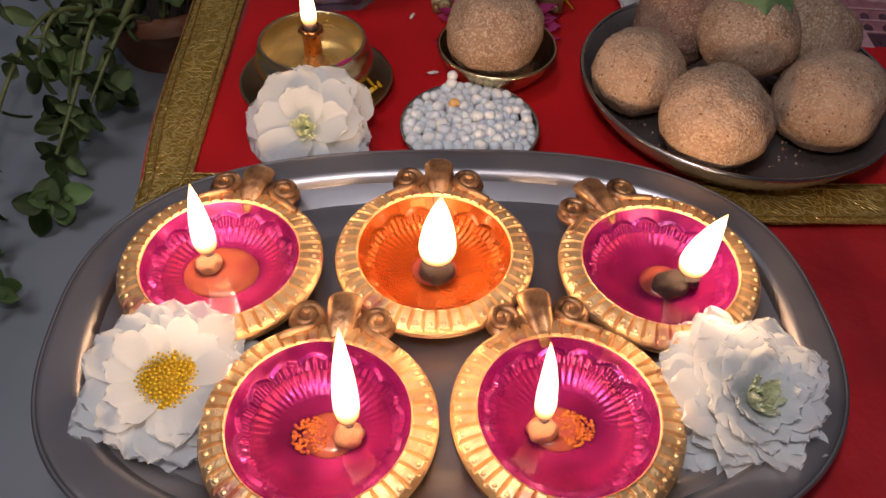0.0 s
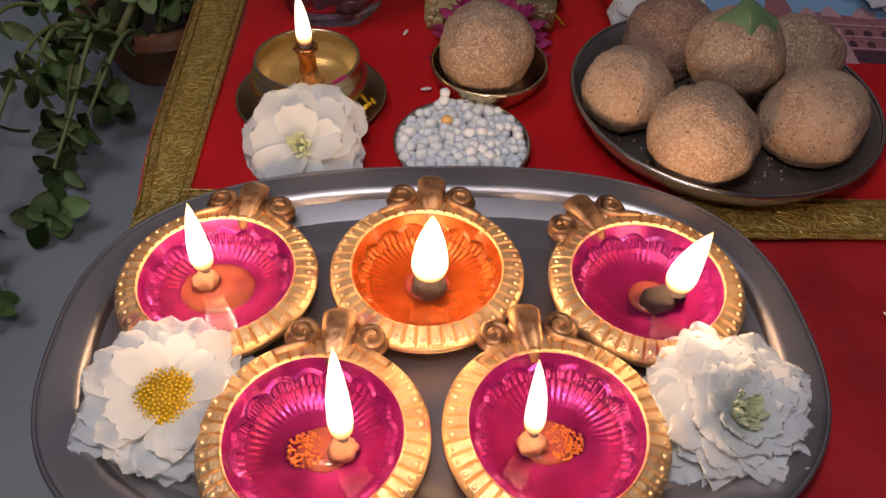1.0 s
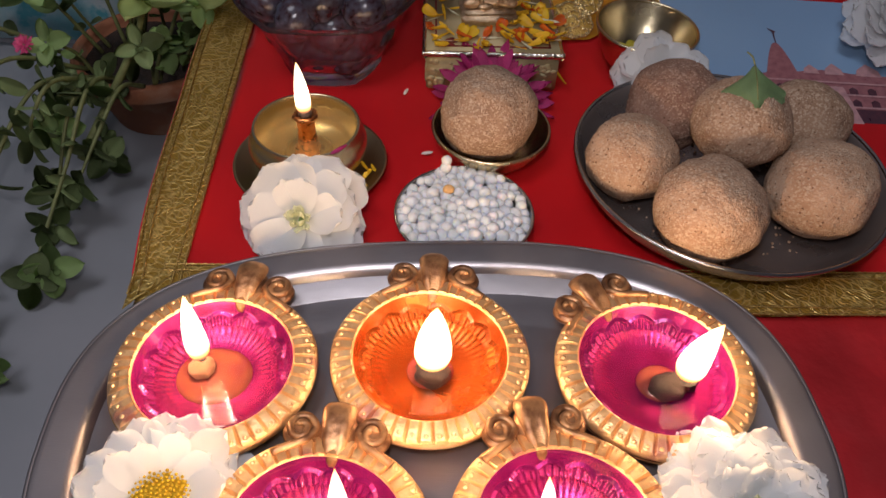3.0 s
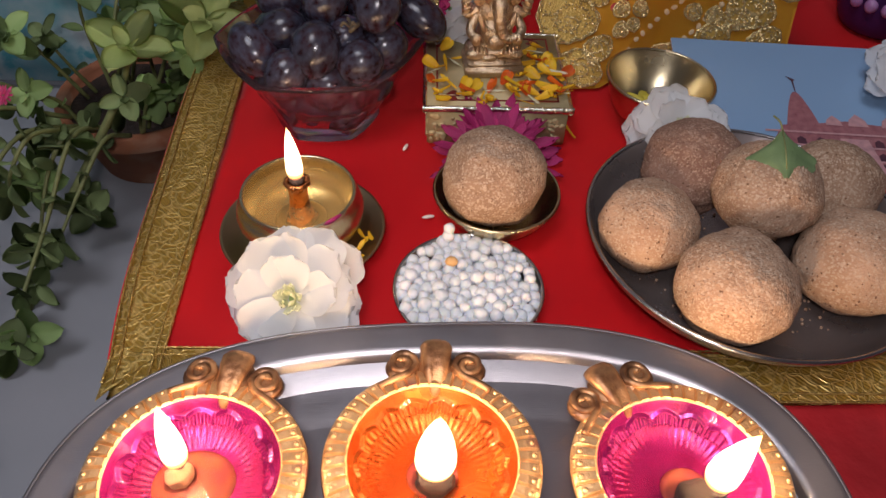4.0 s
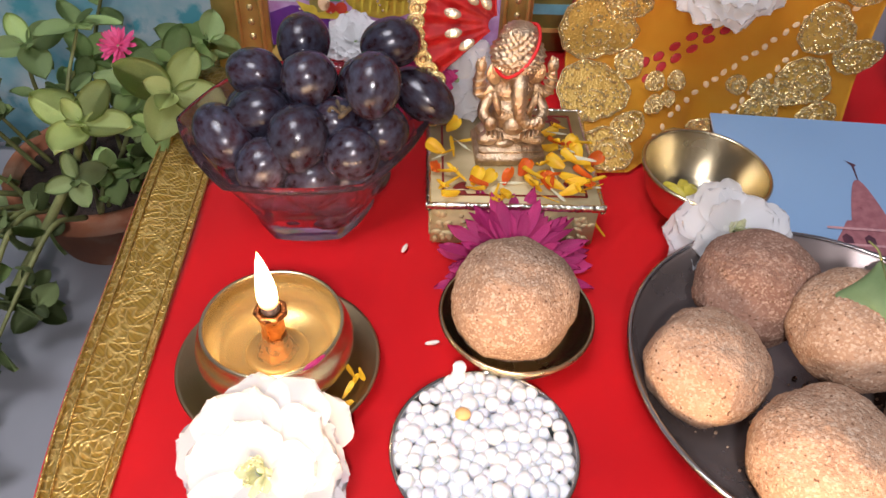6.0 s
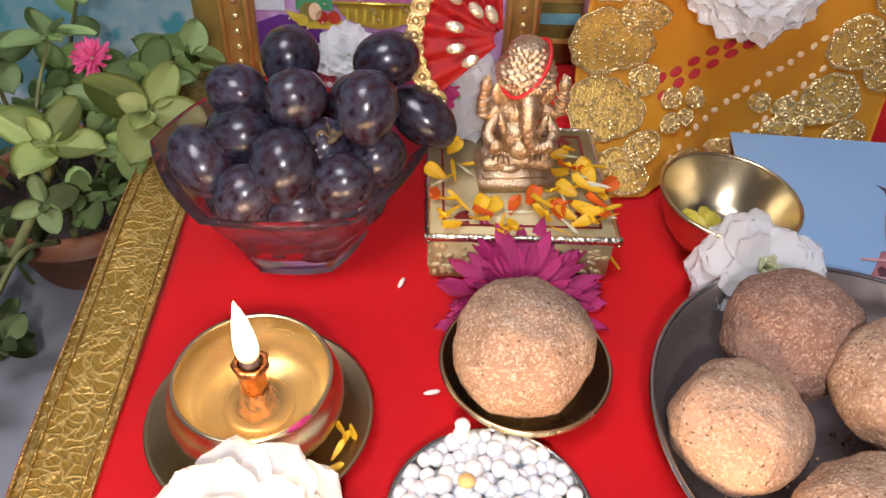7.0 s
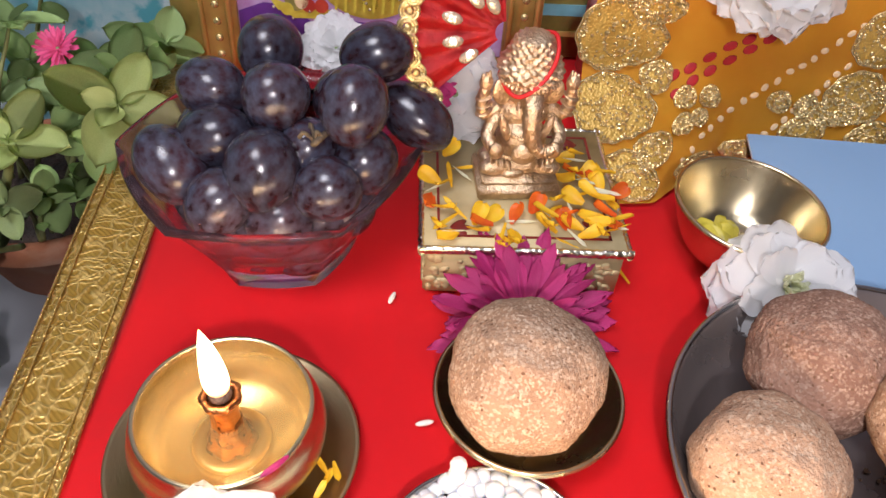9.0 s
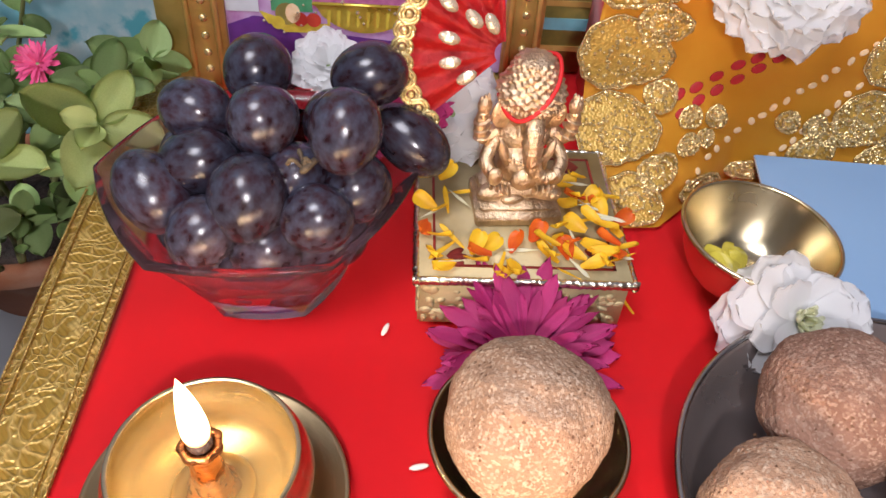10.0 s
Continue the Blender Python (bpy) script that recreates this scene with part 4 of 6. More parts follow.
def build_bowls():
    sb = thing("sugar_bowl", 0.0180, 0.2825, 0.0016, "small steel bowl heaped with sugar balls", "bowl")
    part("bowl", bowl_meshes(0.0330, 0.0085, 0.022, 0.0008), BOWL_STEEL, sb)
    part("rim", rim_ring(0.0330, 0.0096, 0.0008), BOWL_STEEL, sb, "rolled steel rim")
    rnd = random.Random(2)
    heap = thing("sugar_balls", 0.0180, 0.2825, 0.0016, "heap of white sugar balls in the steel bowl", "sweet")
    meshes = []
    for k in range(4):
        bm = bmesh.new()
        bmesh.ops.create_icosphere(bm, subdivisions=3, radius=1.0)
        for v in bm.verts:
            v.co *= 1 + 0.13 * noise.noise(v.co * 2.2 + Vector((k * 9, 0, 0)))
        meshes.append(mesh_of("sugar_ball", bm, SUGAR))
    put = []
    for layer in range(9000):
        if len(put) >= 265:
            break
        a, q = rnd.uniform(0, 6.283), 0.0308 * math.sqrt(rnd.random())
        s = rnd.uniform(0.0025, 0.0036)
        x, y = q * math.cos(a), q * math.sin(a)
        z = 0.0072 + 0.0030 * (1 - (q / 0.031) ** 2)
        z += rnd.choice((0, 0, 0, 0.0020)) if y > -0.02 else 0
        if all((x - p[0]) ** 2 + (y - p[1]) ** 2 + (z - p[2]) ** 2 > (0.66 * (s + p[3])) ** 2 for p in put):
            put.append((x, y, z, s))
    put += [(-0.0085, 0.0290, 0.0125, 0.0030), (-0.0083, 0.0305, 0.0160, 0.0026)]
    for x, y, z, s in put:
        part("sugar_ball", rnd.choice(meshes), SUGAR, heap, m=scaled(x, y, z, s, s, s, rnd.uniform(0, 360), rnd.uniform(0, 360)))
    bm = bmesh.new()
    ball(bm, scaled(0, 0, 0, 0.0030, 0.0026, 0.0024), 12, 8)
    part("amber_piece", bm, PALE_BROWN, heap, "amber crystal", m=pose(-0.0075, 0.0115, 0.0135))
    base = bmesh.new()
    ball(base, scaled(0, 0, 0.0046, 0.0270, 0.0270, 0.0035), 24, 12)
    part("lower_layer", base, SUGAR, heap)

    lb = thing("brass_cup", 0.0335, 0.3400, 0.0016, "shallow brass cup holding one round sweet", "bowl")
    part("bowl", bowl_meshes(0.0308, 0.0160, 0.014, 0.0009), BRASS, lb)
    part("rim", rim_ring(0.0306, 0.0172, 0.0008), BRASS, lb, "bright brass rim")
    laddu(0.0310, 0.3388, 0.0280, 0.0252, 1, "single coarse semolina laddu in a brass cup", 0.97)

    th = thing("steel_thali", 0.1512, 0.3108, 0.0016, "deep steel dish piled with round sweets", "dish")
    part("dish", lathe([(0.002, 0.0), (0.050, 0.0), (0.059, 0.0018), (0.066, 0.0062), (0.0712, 0.0126), (0.0738, 0.0176), (0.0748, 0.0196), (0.0756, 0.0203), (0.0754, 0.0210), (0.0744, 0.0208), (0.0734, 0.0196),
                        (0.0698, 0.0130), (0.0646, 0.0070), (0.0582, 0.0028), (0.050, 0.0012), (0.001, 0.0010)], 128), DARK_STEEL, th, m=Matrix.Diagonal((1.02, 1.02, 1, 1)))
    part("rim", rim_ring(0.0767, 0.0208, 0.0011), BOWL_STEEL, th, "bright rolled steel rim")
    for i, (x, y, z, r) in enumerate(((0.1012, 0.3098, 0.0243, 0.0222), (0.1280, 0.2680, 0.0285, 0.0252), (0.1860, 0.2845, 0.0268, 0.0250),
                                      (0.1272, 0.3410, 0.0345, 0.0238), (0.1490, 0.3095, 0.0465, 0.0228), (0.1930, 0.3340, 0.0290, 0.0235))):
        laddu(x, y, z, r, i + 2, "darker browned laddu at the back of the steel dish" if i == 3 else "coarse brown semolina laddu in the steel dish", mat=BROWN_LADDU if i == 3 else LADDU)

    rnd = random.Random(8)
    bm = bmesh.new()
    for i in range(160):
        a, q = rnd.uniform(0, 6.283), 0.055 * math.sqrt(rnd.random())
        ball(bm, scaled(0.151 + q * math.cos(a), 0.311 + q * math.sin(a), 0.0034, rnd.uniform(0.0003, 0.0009)), 5, 4)
    solid("crumbs", bm, LADDU, "sweet crumbs in the steel dish", "crumbs", kind="stuff")

    # holy basil leaf over one sweet
    lf = thing("green_leaf", 0.1478, 0.3070, 0.0690, "small lobed green basil leaf lying on a sweet", "leaf", rz=-8, rx=16, ry=-6)

    def blade(u, v):
        s = 2 * u - 1
        w = 0.0145 * (0.16 + 0.84 * math.sin(math.pi * 0.5 * min(1.0, v / 0.62)) ** 0.9) * (1 - 0.72 * max(0.0, (v - 0.62) / 0.38) ** 1.5)
        w *= 1 + 0.05 * math.cos(17 * v)
        return (w * s, -0.0115 + 0.0225 * v - 0.0045 * abs(s) ** 1.5 * v, 0.0016 * math.cos(3 * s) - 0.0030 * s * s - 0.0024 * (1 - v) ** 2 + 0.0006 * math.sin(9 * v) * s)
    part("blade", sheet(16, 18, blade, 0.0004), BASIL, lf)
    part("midrib", tube([(0, -0.0080, 0.0001), (0, 0.0, 0.0021), (0, 0.0110, 0.0021)], 0.0003, 6), STEM, lf)
    part("stalk", tube(smooth_line([(0, 0.0108, 0.0018), (-0.001, 0.0145, 0.003), (-0.0030, 0.018, 0.0025)], 5), 0.0004, 6), STEM, lf, "thin brownish stalk")

    bb = thing("brass_bowl", 0.1282, 0.4210, 0.0075, "plain brass bowl with wet yellow petals inside", "bowl", rx=1, ry=3)
    part("bowl", bowl_meshes(0.0302, 0.0245, 0.013, 0.0009, 0.55), BRASS, bb)
    part("rim", rim_ring(0.0300, 0.0256, 0.0009), BRASS, bb)
    me = petal_mesh("petal", OLIVE_PETAL, 0.014, 0.006, 0.5, 0.1)
    for i in range(18):
        solid("marigold_petal", me, OLIVE_PETAL, "yellow petal inside the brass bowl", "petal", pose(0.126 + rnd.uniform(-0.012, 0.008), 0.416 + rnd.uniform(-0.008, 0.006), 0.0115 + 0.0002 * i, rnd.uniform(-10, 8), rnd.uniform(-20, 20), rnd.uniform(0, 360)), "loose petals")

    grain = bmesh.new()
    ball(grain, Matrix.Diagonal((0.0011, 0.0034, 0.0009, 1)), 10, 8)
    me = mesh_of("rice_grain", grain, RICE)
    for x, y, a in ((-0.0128, 0.3938, -20), (0.0, 0.3372, -78), (0.195, 0.185, 60)):
        solid("rice_grain", me, RICE, "single white rice grain on the red cloth", "rice", pose(x, y, 0.0024, 0, 0, a), "rice grains")


# ---- fruit ----
def build_fruit():
    gb = thing("glass_bowl", -0.0588, 0.4240, 0.0016, "six-sided smoky glass bowl full of dark grapes", "bowl", rz=2)

    def hexa(r, z, a):
        k = math.cos(math.pi / 6) / math.cos(a % (math.pi / 3) - math.pi / 6)
        return 0.955 * r * (0.42 + 0.58 * k), z
    prof = [(0.001, 0.0), (0.0290, 0.0), (0.0315, 0.0018), (0.0315, 0.0052), (0.0340, 0.0095), (0.0450, 0.0300), (0.0545, 0.0455), (0.0585, 0.0488), (0.0595, 0.0500), (0.0588, 0.0514),
            (0.0560, 0.0508), (0.0520, 0.0466), (0.0420, 0.0310), (0.0310, 0.0125), (0.0200, 0.0080), (0.001, 0.0075)]
    part("bowl", lathe(prof, 96, hexa), GLASS, gb).visible_shadow = False
    # place, lean of the long axis, half length, half width
    spec = [(-0.0590, 0.4430, 0.0802, 0, 0.0130, 0.0119), (-0.0203, 0.4400, 0.0826, 80, 0.0136, 0.0112), (-0.0805, 0.4357, 0.0681, 105, 0.0132, 0.0114), (-0.0550, 0.4230, 0.0737, 0, 0.0126, 0.0122),
            (-0.0270, 0.4160, 0.0755, 8, 0.0146, 0.0122), (-0.0056, 0.4370, 0.0580, 128, 0.0168, 0.0110), (-0.0775, 0.4190, 0.0578, 75, 0.0144, 0.0122), (-0.0583, 0.4020, 0.0572, 12, 0.0152, 0.0132),
            (-0.0920, 0.4100, 0.0522, 140, 0.0158, 0.0120), (-0.0358, 0.3985, 0.0525, 60, 0.0124, 0.0117), (-0.0240, 0.4140, 0.0532, 40, 0.0130, 0.0120), (-0.0735, 0.3955, 0.0475, 20, 0.0130, 0.0112),
            (-0.0535, 0.3975, 0.0385, 80, 0.0126, 0.0120), (-0.0440, 0.4140, 0.0575, 30, 0.0120, 0.0112), (-0.0860, 0.4400, 0.0450, 0, 0.0130, 0.0120), (-0.0620, 0.4450, 0.0550, 0, 0.0130, 0.0120),
            (-0.0330, 0.4420, 0.0600, 0, 0.0130, 0.0120), (-0.0640, 0.4180, 0.0380, 0, 0.0130, 0.0120), (-0.0400, 0.4090, 0.0340, 0, 0.0130, 0.0120), (-0.0620, 0.4050, 0.0240, 60, 0.0130, 0.0120),
            (-0.0450, 0.4260, 0.0280, 0, 0.0130, 0.0120), (-0.0780, 0.4300, 0.0280, 80, 0.0130, 0.0120), (-0.0830, 0.4120, 0.0330, 30, 0.0130, 0.0120),
            (-0.0470, 0.4050, 0.0215, 20, 0.0130, 0.0118), (-0.0745, 0.4090, 0.0235, 70, 0.0130, 0.0118), (-0.0590, 0.4190, 0.0205, 40, 0.0130, 0.0120), (-0.0310, 0.4130, 0.0330, 0, 0.0128, 0.0115)]
    meshes = []
    for k in range(3):
        bm = ball(bmesh.new(), Matrix.Identity(4), 32, 24)
        for v in bm.verts:
            v.co *= 1 + 0.035 * noise.noise(v.co * 1.3 + Vector((k * 5, 0, 0)))
            v.co.x *= 1 + 0.05 * v.co.z
            v.co.y *= 1 + 0.05 * v.co.z
        meshes.append(mesh_of("grape", bm, GRAPE))
    for i, (x, y, z, lean, long_, wide) in enumerate(spec):
        c, q = math.cos(radians(lean)), math.sin(radians(lean))
        axis = Vector((q, 0.68 * c, 0.73 * c)).to_track_quat("Z", "Y").to_matrix().to_4x4()
        solid("grape", meshes[i % 3], GRAPE, "dark purple grape with pale bloom in glass bowl", "grape", Matrix.Translation((x, y, z)) @ axis @ Matrix.Diagonal((wide, wide, long_, 1)), "grapes in the bowl")
    st = thing("grape_stalk", -0.0415, 0.408, 0.0640, "dry brown grape stalk among the grapes", "stalk")
    part("twig", tube(smooth_line([(-0.006, 0.004, -0.010), (0.0, 0.0, 0.0), (0.002, -0.002, 0.003), (0.005, 0.002, 0.004)], 5), 0.0012, 6), STALK, st)
    for i in range(3):
        part("twig", tube(smooth_line([(0.002, -0.001, 0.002), (0.002 * math.cos(i * 1.7), 0.004 * math.sin(i * 1.7), 0.006), (0.004 * math.cos(i * 1.7), 0.004 * math.sin(i * 1.7), 0.004)], 4), 0.0008, 5), STALK, st)
    gl = thing("small_glass", -0.047, 0.480, 0.0016, "small clear glass with a maroon rim band", "glass")
    part("wall", lathe([(0.001, 0.0), (0.017, 0.0), (0.0185, 0.02), (0.0205, 0.0520), (0.0195, 0.0522), (0.0175, 0.02), (0.016, 0.003), (0.001, 0.003)], 48), GLASS, gl)
    part("band", lathe([(0.0206, 0.0470), (0.0211, 0.0490), (0.0206, 0.0505)], 48, None, False, False), MAROON, gl, "maroon band")


# ---- platform, statue ----
def build_platform():
    p = thing("foil_platform", 0.0375, 0.4365, 0.0016, "small square gold foil platform with painted line", "platform")
    body = part("body", box(bmesh.new(), -0.0385, -0.0385, 0.0, 0.0385, 0.0385, 0.0225, 0.001), FOIL, p, "embossed gold foil sides")

    def edge(u, v):
        a = 2 * math.pi * v
        return ((-0.041 + 0.082 * u), -0.0395 + 0.0014 * math.cos(a) + 0.0005 * noise.noise(Vector((90 * u, v, 3))), 0.0244 + 0.0020 * math.sin(a) + 0.0004 * noise.noise(Vector((70 * u, v, 9))))
    for k in range(4):
        part("edge_moulding", sheet(160, 10, edge), SILVER_EDGE, p, "crinkled silver edge", m=Matrix.Rotation(k * math.pi / 2, 4, "Z"))
    top = part("top", box(bmesh.new(), -0.0400, -0.0400, 0.0224, 0.0400, 0.0400, 0.0258, 0.0006), FOIL, p, "gold foil top")
    for k in range(4):
        part("painted_line", box(bmesh.new(), -0.0335, -0.0335, 0.0256, 0.0335, -0.0325, 0.0262), MAROON, top, "maroon painted line", smooth=False, m=Matrix.Rotation(k * math.pi / 2, 4, "Z"))
        bm = bmesh.new()
        for a, s in ((20, 1.0), (60, 1.15), (100, 1.0)):
            ball(bm, pose(-0.0275, -0.0280, 0.0258, 0, 0, a - 60) @ scaled(0.003, 0, 0, 0.0038 * s, 0.0018, 0.0005), 10, 6)
        part("lotus_motif", bm, MAROON, top, "maroon lotus motif", m=Matrix.Rotation(k * math.pi / 2, 4, "Z"))
    rnd = random.Random(4)
    for k in range(2):
        bm = bmesh.new()
        for i in range(60):
            x = rnd.uniform(-0.037, 0.037)
            ball(bm, scaled(x, -0.0386, rnd.uniform(0.003, 0.020), rnd.uniform(0.001, 0.003), 0.0008, rnd.uniform(0.0008, 0.002), 0, rnd.uniform(-40, 40)), 7, 5)
        tagged(part("relief", bm, FOIL, body, "embossed foil pattern", m=Matrix.Rotation(k * math.pi / 2 * 3, 4, "Z")), kind="stuff")

    pm = [petal_mesh("petal", YELLOW_PETAL, 0.011, 0.0023, 0.9, 0.15, seed=1), petal_mesh("petal", YELLOW_PETAL, 0.010, 0.0032, 1.0, 0.25, seed=2), petal_mesh("petal", ORANGE_PETAL, 0.010, 0.0033, 0.9, 0.2, seed=3), petal_mesh("petal", YELLOW_PETAL, 0.014, 0.0010, 0.4, 0.08, seed=4), petal_mesh("petal", CREAM_PETAL, 0.013, 0.0007, 0.4, 0.06, seed=6)]
    for i in range(70):
        side = rnd.random()
        if side < 0.42:
            x, y = rnd.uniform(-0.026, 0.032), rnd.uniform(-0.035, -0.024)
        elif side < 0.85:
            x, y = rnd.uniform(0.014, 0.037), rnd.uniform(-0.030, 0.016)
        else:
            x, y = rnd.uniform(-0.036, -0.018), rnd.uniform(-0.026, 0.018)
        k = rnd.choice((0, 0, 1, 1, 1, 2, 3, 4, 4))
        solid("marigold_petal", pm[k], YELLOW_PETAL, "orange marigold petal on the foil platform" if k == 2 else "thin cream petal base on the foil platform" if k == 4 else "yellow marigold petal on the foil platform", "petal",
              pose(0.0375 + x, 0.4365 + y, 0.0284 + rnd.uniform(0, 0.0040), rnd.uniform(-4, 14), rnd.uniform(-40, 40), rnd.uniform(0, 360)), "loose petals")
    for x, y, a in ((0.0835, 0.404, 25),):
        solid("marigold_petal", pm[3], YELLOW_PETAL, "thin yellow petal on the red cloth", "petal", pose(x, y, 0.0030, 4, 0, a), "loose petals")


def build_statue():
    """Seated elephant-headed figurine, one mesh."""
    rnd = random.Random(3)
    bm = bmesh.new()
    box(bm, -0.0165, -0.0115, 0.0, 0.0165, 0.0125, 0.0060, 0.0008)
    box(bm, -0.0150, -0.0100, 0.0058, 0.0150, 0.0115, 0.0085, 0.0008)
    B = lambda *a, **k: ball(bm, scaled(*a, **k), 20, 14)
    B(0, 0.0010, 0.0125, 0.0160, 0.0095, 0.0050)                       # seat
    B(0.0085, -0.0045, 0.0125, 0.0082, 0.0042, 0.0036, 0, 8, -12)     # folded legs
    B(-0.0085, -0.0045, 0.0125, 0.0082, 0.0042, 0.0036, 0, -8, 12)
    B(0.0125, -0.0065, 0.0115, 0.0034, 0.0026, 0.0022)
    B(-0.0030, -0.0085, 0.0112, 0.0046, 0.0022, 0.0020, 0, 0, 10)
    B(0, -0.0005, 0.0225, 0.0100, 0.0085, 0.0095)                      # belly
    B(0, 0.0020, 0.0330, 0.0105, 0.0068, 0.0068)                       # chest
    B(0, -0.0010, 0.0452, 0.0088, 0.0080, 0.0078)                      # head
    for s in (1, -1):
        B(s * 0.0096, -0.0005, 0.0425, 0.0040, 0.0018, 0.0056, 0, s * 14, s * -18)     # ears
        B(s * 0.0036, -0.0072, 0.0460, 0.0013, 0.0009, 0.0010)
        # raised arms
        a = smooth_line([(s * 0.0095, 0.0020, 0.0345), (s * 0.0150, 0.0010, 0.0320), (s * 0.0170, -0.0010, 0.0385), (s * 0.0162, -0.0020, 0.0450)], 6)
        t = tube(a, [0.0029 - 0.00005 * i for i in range(len(a))], 10)
        me = bpy.data.meshes.new("t")
        t.to_mesh(me), t.free(), bm.from_mesh(me), bpy.data.meshes.remove(me)
        B(s * 0.0162, -0.0020, 0.0468, 0.0026, 0.0022, 0.0034)
        for k in range(3):
            B(s * (0.0152 + 0.0012 * k), -0.0020, 0.0494 - 0.0006 * k, 0.0008, 0.0009, 0.0024)
        for k in range(3):
            B(s * (0.0158 + 0.0003 * k), -0.0004 - 0.0006 * k, 0.0338 + 0.0036 * k, 0.0034, 0.0034, 0.0007, 0, s * 20)
        # lower arms
        a = smooth_line([(s * 0.0100, 0.0010, 0.0320), (s * 0.0140, -0.0040, 0.0260), (s * 0.0115, -0.0090, 0.0225)], 6)
        t = tube(a, 0.0027, 10)
        me = bpy.data.meshes.new("t")
        t.to_mesh(me), t.free(), bm.from_mesh(me), bpy.data.meshes.remove(me)
        B(s * 0.0112, -0.0100, 0.0228, 0.0030, 0.0020, 0.0036)
        # tusks
        B(s * 0.0044, -0.0082, 0.0408, 0.0009, 0.0026, 0.0009, 30)
    # trunk
    a = smooth_line([(0, -0.0060, 0.0470), (0, -0.0112, 0.0420), (0.0002, -0.0135, 0.0350), (0.0018, -0.0138, 0.0285), (0.0060, -0.0140, 0.0250), (0.0100, -0.0138, 0.0268)], 7)
    rr = [0.0044 - 0.0025 * i / (len(a) - 1) + 0.00030 * math.sin(i * 2.0) for i in range(len(a))]
    t = tube(a, rr, 12)
    me = bpy.data.meshes.new("t")
    t.to_mesh(me), t.free(), bm.from_mesh(me), bpy.data.meshes.remove(me)
    # necklace, belt and crown beads
    for k in range(22):
        w = math.pi * (k / 21)
        B(0.0092 * math.cos(w), -0.0030 - 0.0048 * math.sin(w), 0.0335 - 0.0072 * math.sin(w), 0.0009)
        B(0.0100 * math.cos(w), -0.0015 - 0.0072 * math.sin(w), 0.0175, 0.0008)
    # tall crown of close hatched rows, a plain band below it
    def hatch(r, z, a):
        w = math.sin(14 * a) * math.sin(2300 * z)
        return r * (1 + 0.075 * w + 0.06 * noise.noise(Vector((4 * math.cos(a), 4 * math.sin(a), 420 * z)))), z
    crown = lathe([(0.0088, 0.0478), (0.0104, 0.0484)] + [(0.0106 + 0.0016 * math.sin(math.pi * min(1.0, k / 12)) - 0.0040 * (k / 24) ** 2, 0.0488 + 0.0150 * k / 24) for k in np.arange(0, 24.2, 0.4)] + [(0.0054, 0.0643), (0.0034, 0.0649), (0.0010, 0.0651)], 96, hatch)
    me = bpy.data.meshes.new("t")
    crown.to_mesh(me), crown.free(), bm.from_mesh(me), bpy.data.meshes.remove(me)
    for k in range(40):
        w = 2 * math.pi * k / 40
        B(0.0107 * math.cos(w), 0.0104 * math.sin(w), 0.0481, 0.0010, 0.0010, 0.0011)
    # brow plates, drapery folds and the carved front of the base
    for s in (1, -1):
        B(s * 0.0045, -0.0070, 0.0470, 0.0034, 0.0012, 0.0009, 0, s * 12)
        for k in range(4):
            B(s * (0.0050 + 0.0022 * k), -0.0082 + 0.0007 * k, 0.0150 + 0.0004 * k, 0.0008, 0.0026, 0.0022, 0, s * 20, s * 10)
        B(s * 0.0080, -0.0062, 0.0300, 0.0018, 0.0014, 0.0060, 0, s * 18)
    B(0, -0.0090, 0.0205, 0.0050, 0.0026, 0.0046)
    solid("statue", bm, IDOL_GOLD, "small gilt seated elephant-headed statue on the platform", "statue", pose(0.0358, 0.4370, 0.0276, 0, 0, 4) @ Matrix.Diagonal((1.0, 1.02, 1.03, 1)))
    th = thing("red_thread", 0.0358, 0.4370, 0.0276, "red thread tied round the statue's crown", "thread")
    pts = smooth_line([(-0.0112, 0.0010, 0.0500), (-0.0085, -0.0082, 0.0482), (-0.0040, -0.0118, 0.0482), (0.0022, -0.0118, 0.0535), (0.0068, -0.0080, 0.0595), (0.0082, -0.0020, 0.0645), (0.0060, 0.0040, 0.0655), (-0.0040, 0.0090, 0.0600), (-0.0112, 0.0010, 0.0500)], 8)
    part("thread", tube(pts, 0.0008, 6), RED_RIBBON, th)

    # pleated red fan with gilt edge behind the crown
    fan = thing("red_fan", 0.0270, 0.4490, 0.0880, "pleated red cloth fan with gold edge and mirror beads", "ornament", rx=-14)

    def cloth(u, v):
        a = radians(96 + 128 * u)
        r = 0.004 + 0.0310 * v
        return (r * math.cos(a) * 1.04, 0.0014 * math.sin(u * 40) * v, r * math.sin(a))
    part("cloth", sheet(84, 10, cloth, 0.0006), RED_RIBBON, fan, "pleated red satin")
    coin = bmesh.new()
    for q in (0.0034, 0.0022):
        pts = [(q * math.cos(w), 0, q * math.sin(w)) for w in np.linspace(0, 2 * math.pi, 15)]
        t = tube(pts, 0.0008, 5)
        me = bpy.data.meshes.new("t")
        t.to_mesh(me), t.free(), coin.from_mesh(me), bpy.data.meshes.remove(me)
    ball(coin, scaled(0, -0.0003, 0, 0.0013, 0.0008, 0.0013), 8, 6)
    coin = mesh_of("gold_coil", coin, SEQUIN)
    for i in range(15):
        a = radians(96 + 128 * i / 14)
        part("gold_coil", coin, SEQUIN, fan, m=pose(0.0365 * math.cos(a), -0.002, 0.0360 * math.sin(a), random.uniform(-10, 10), 0, 0))
    bead = bmesh.new()
    ball(bead, Matrix.Diagonal((0.0040, 0.0014, 0.0023, 1)), 10, 6)
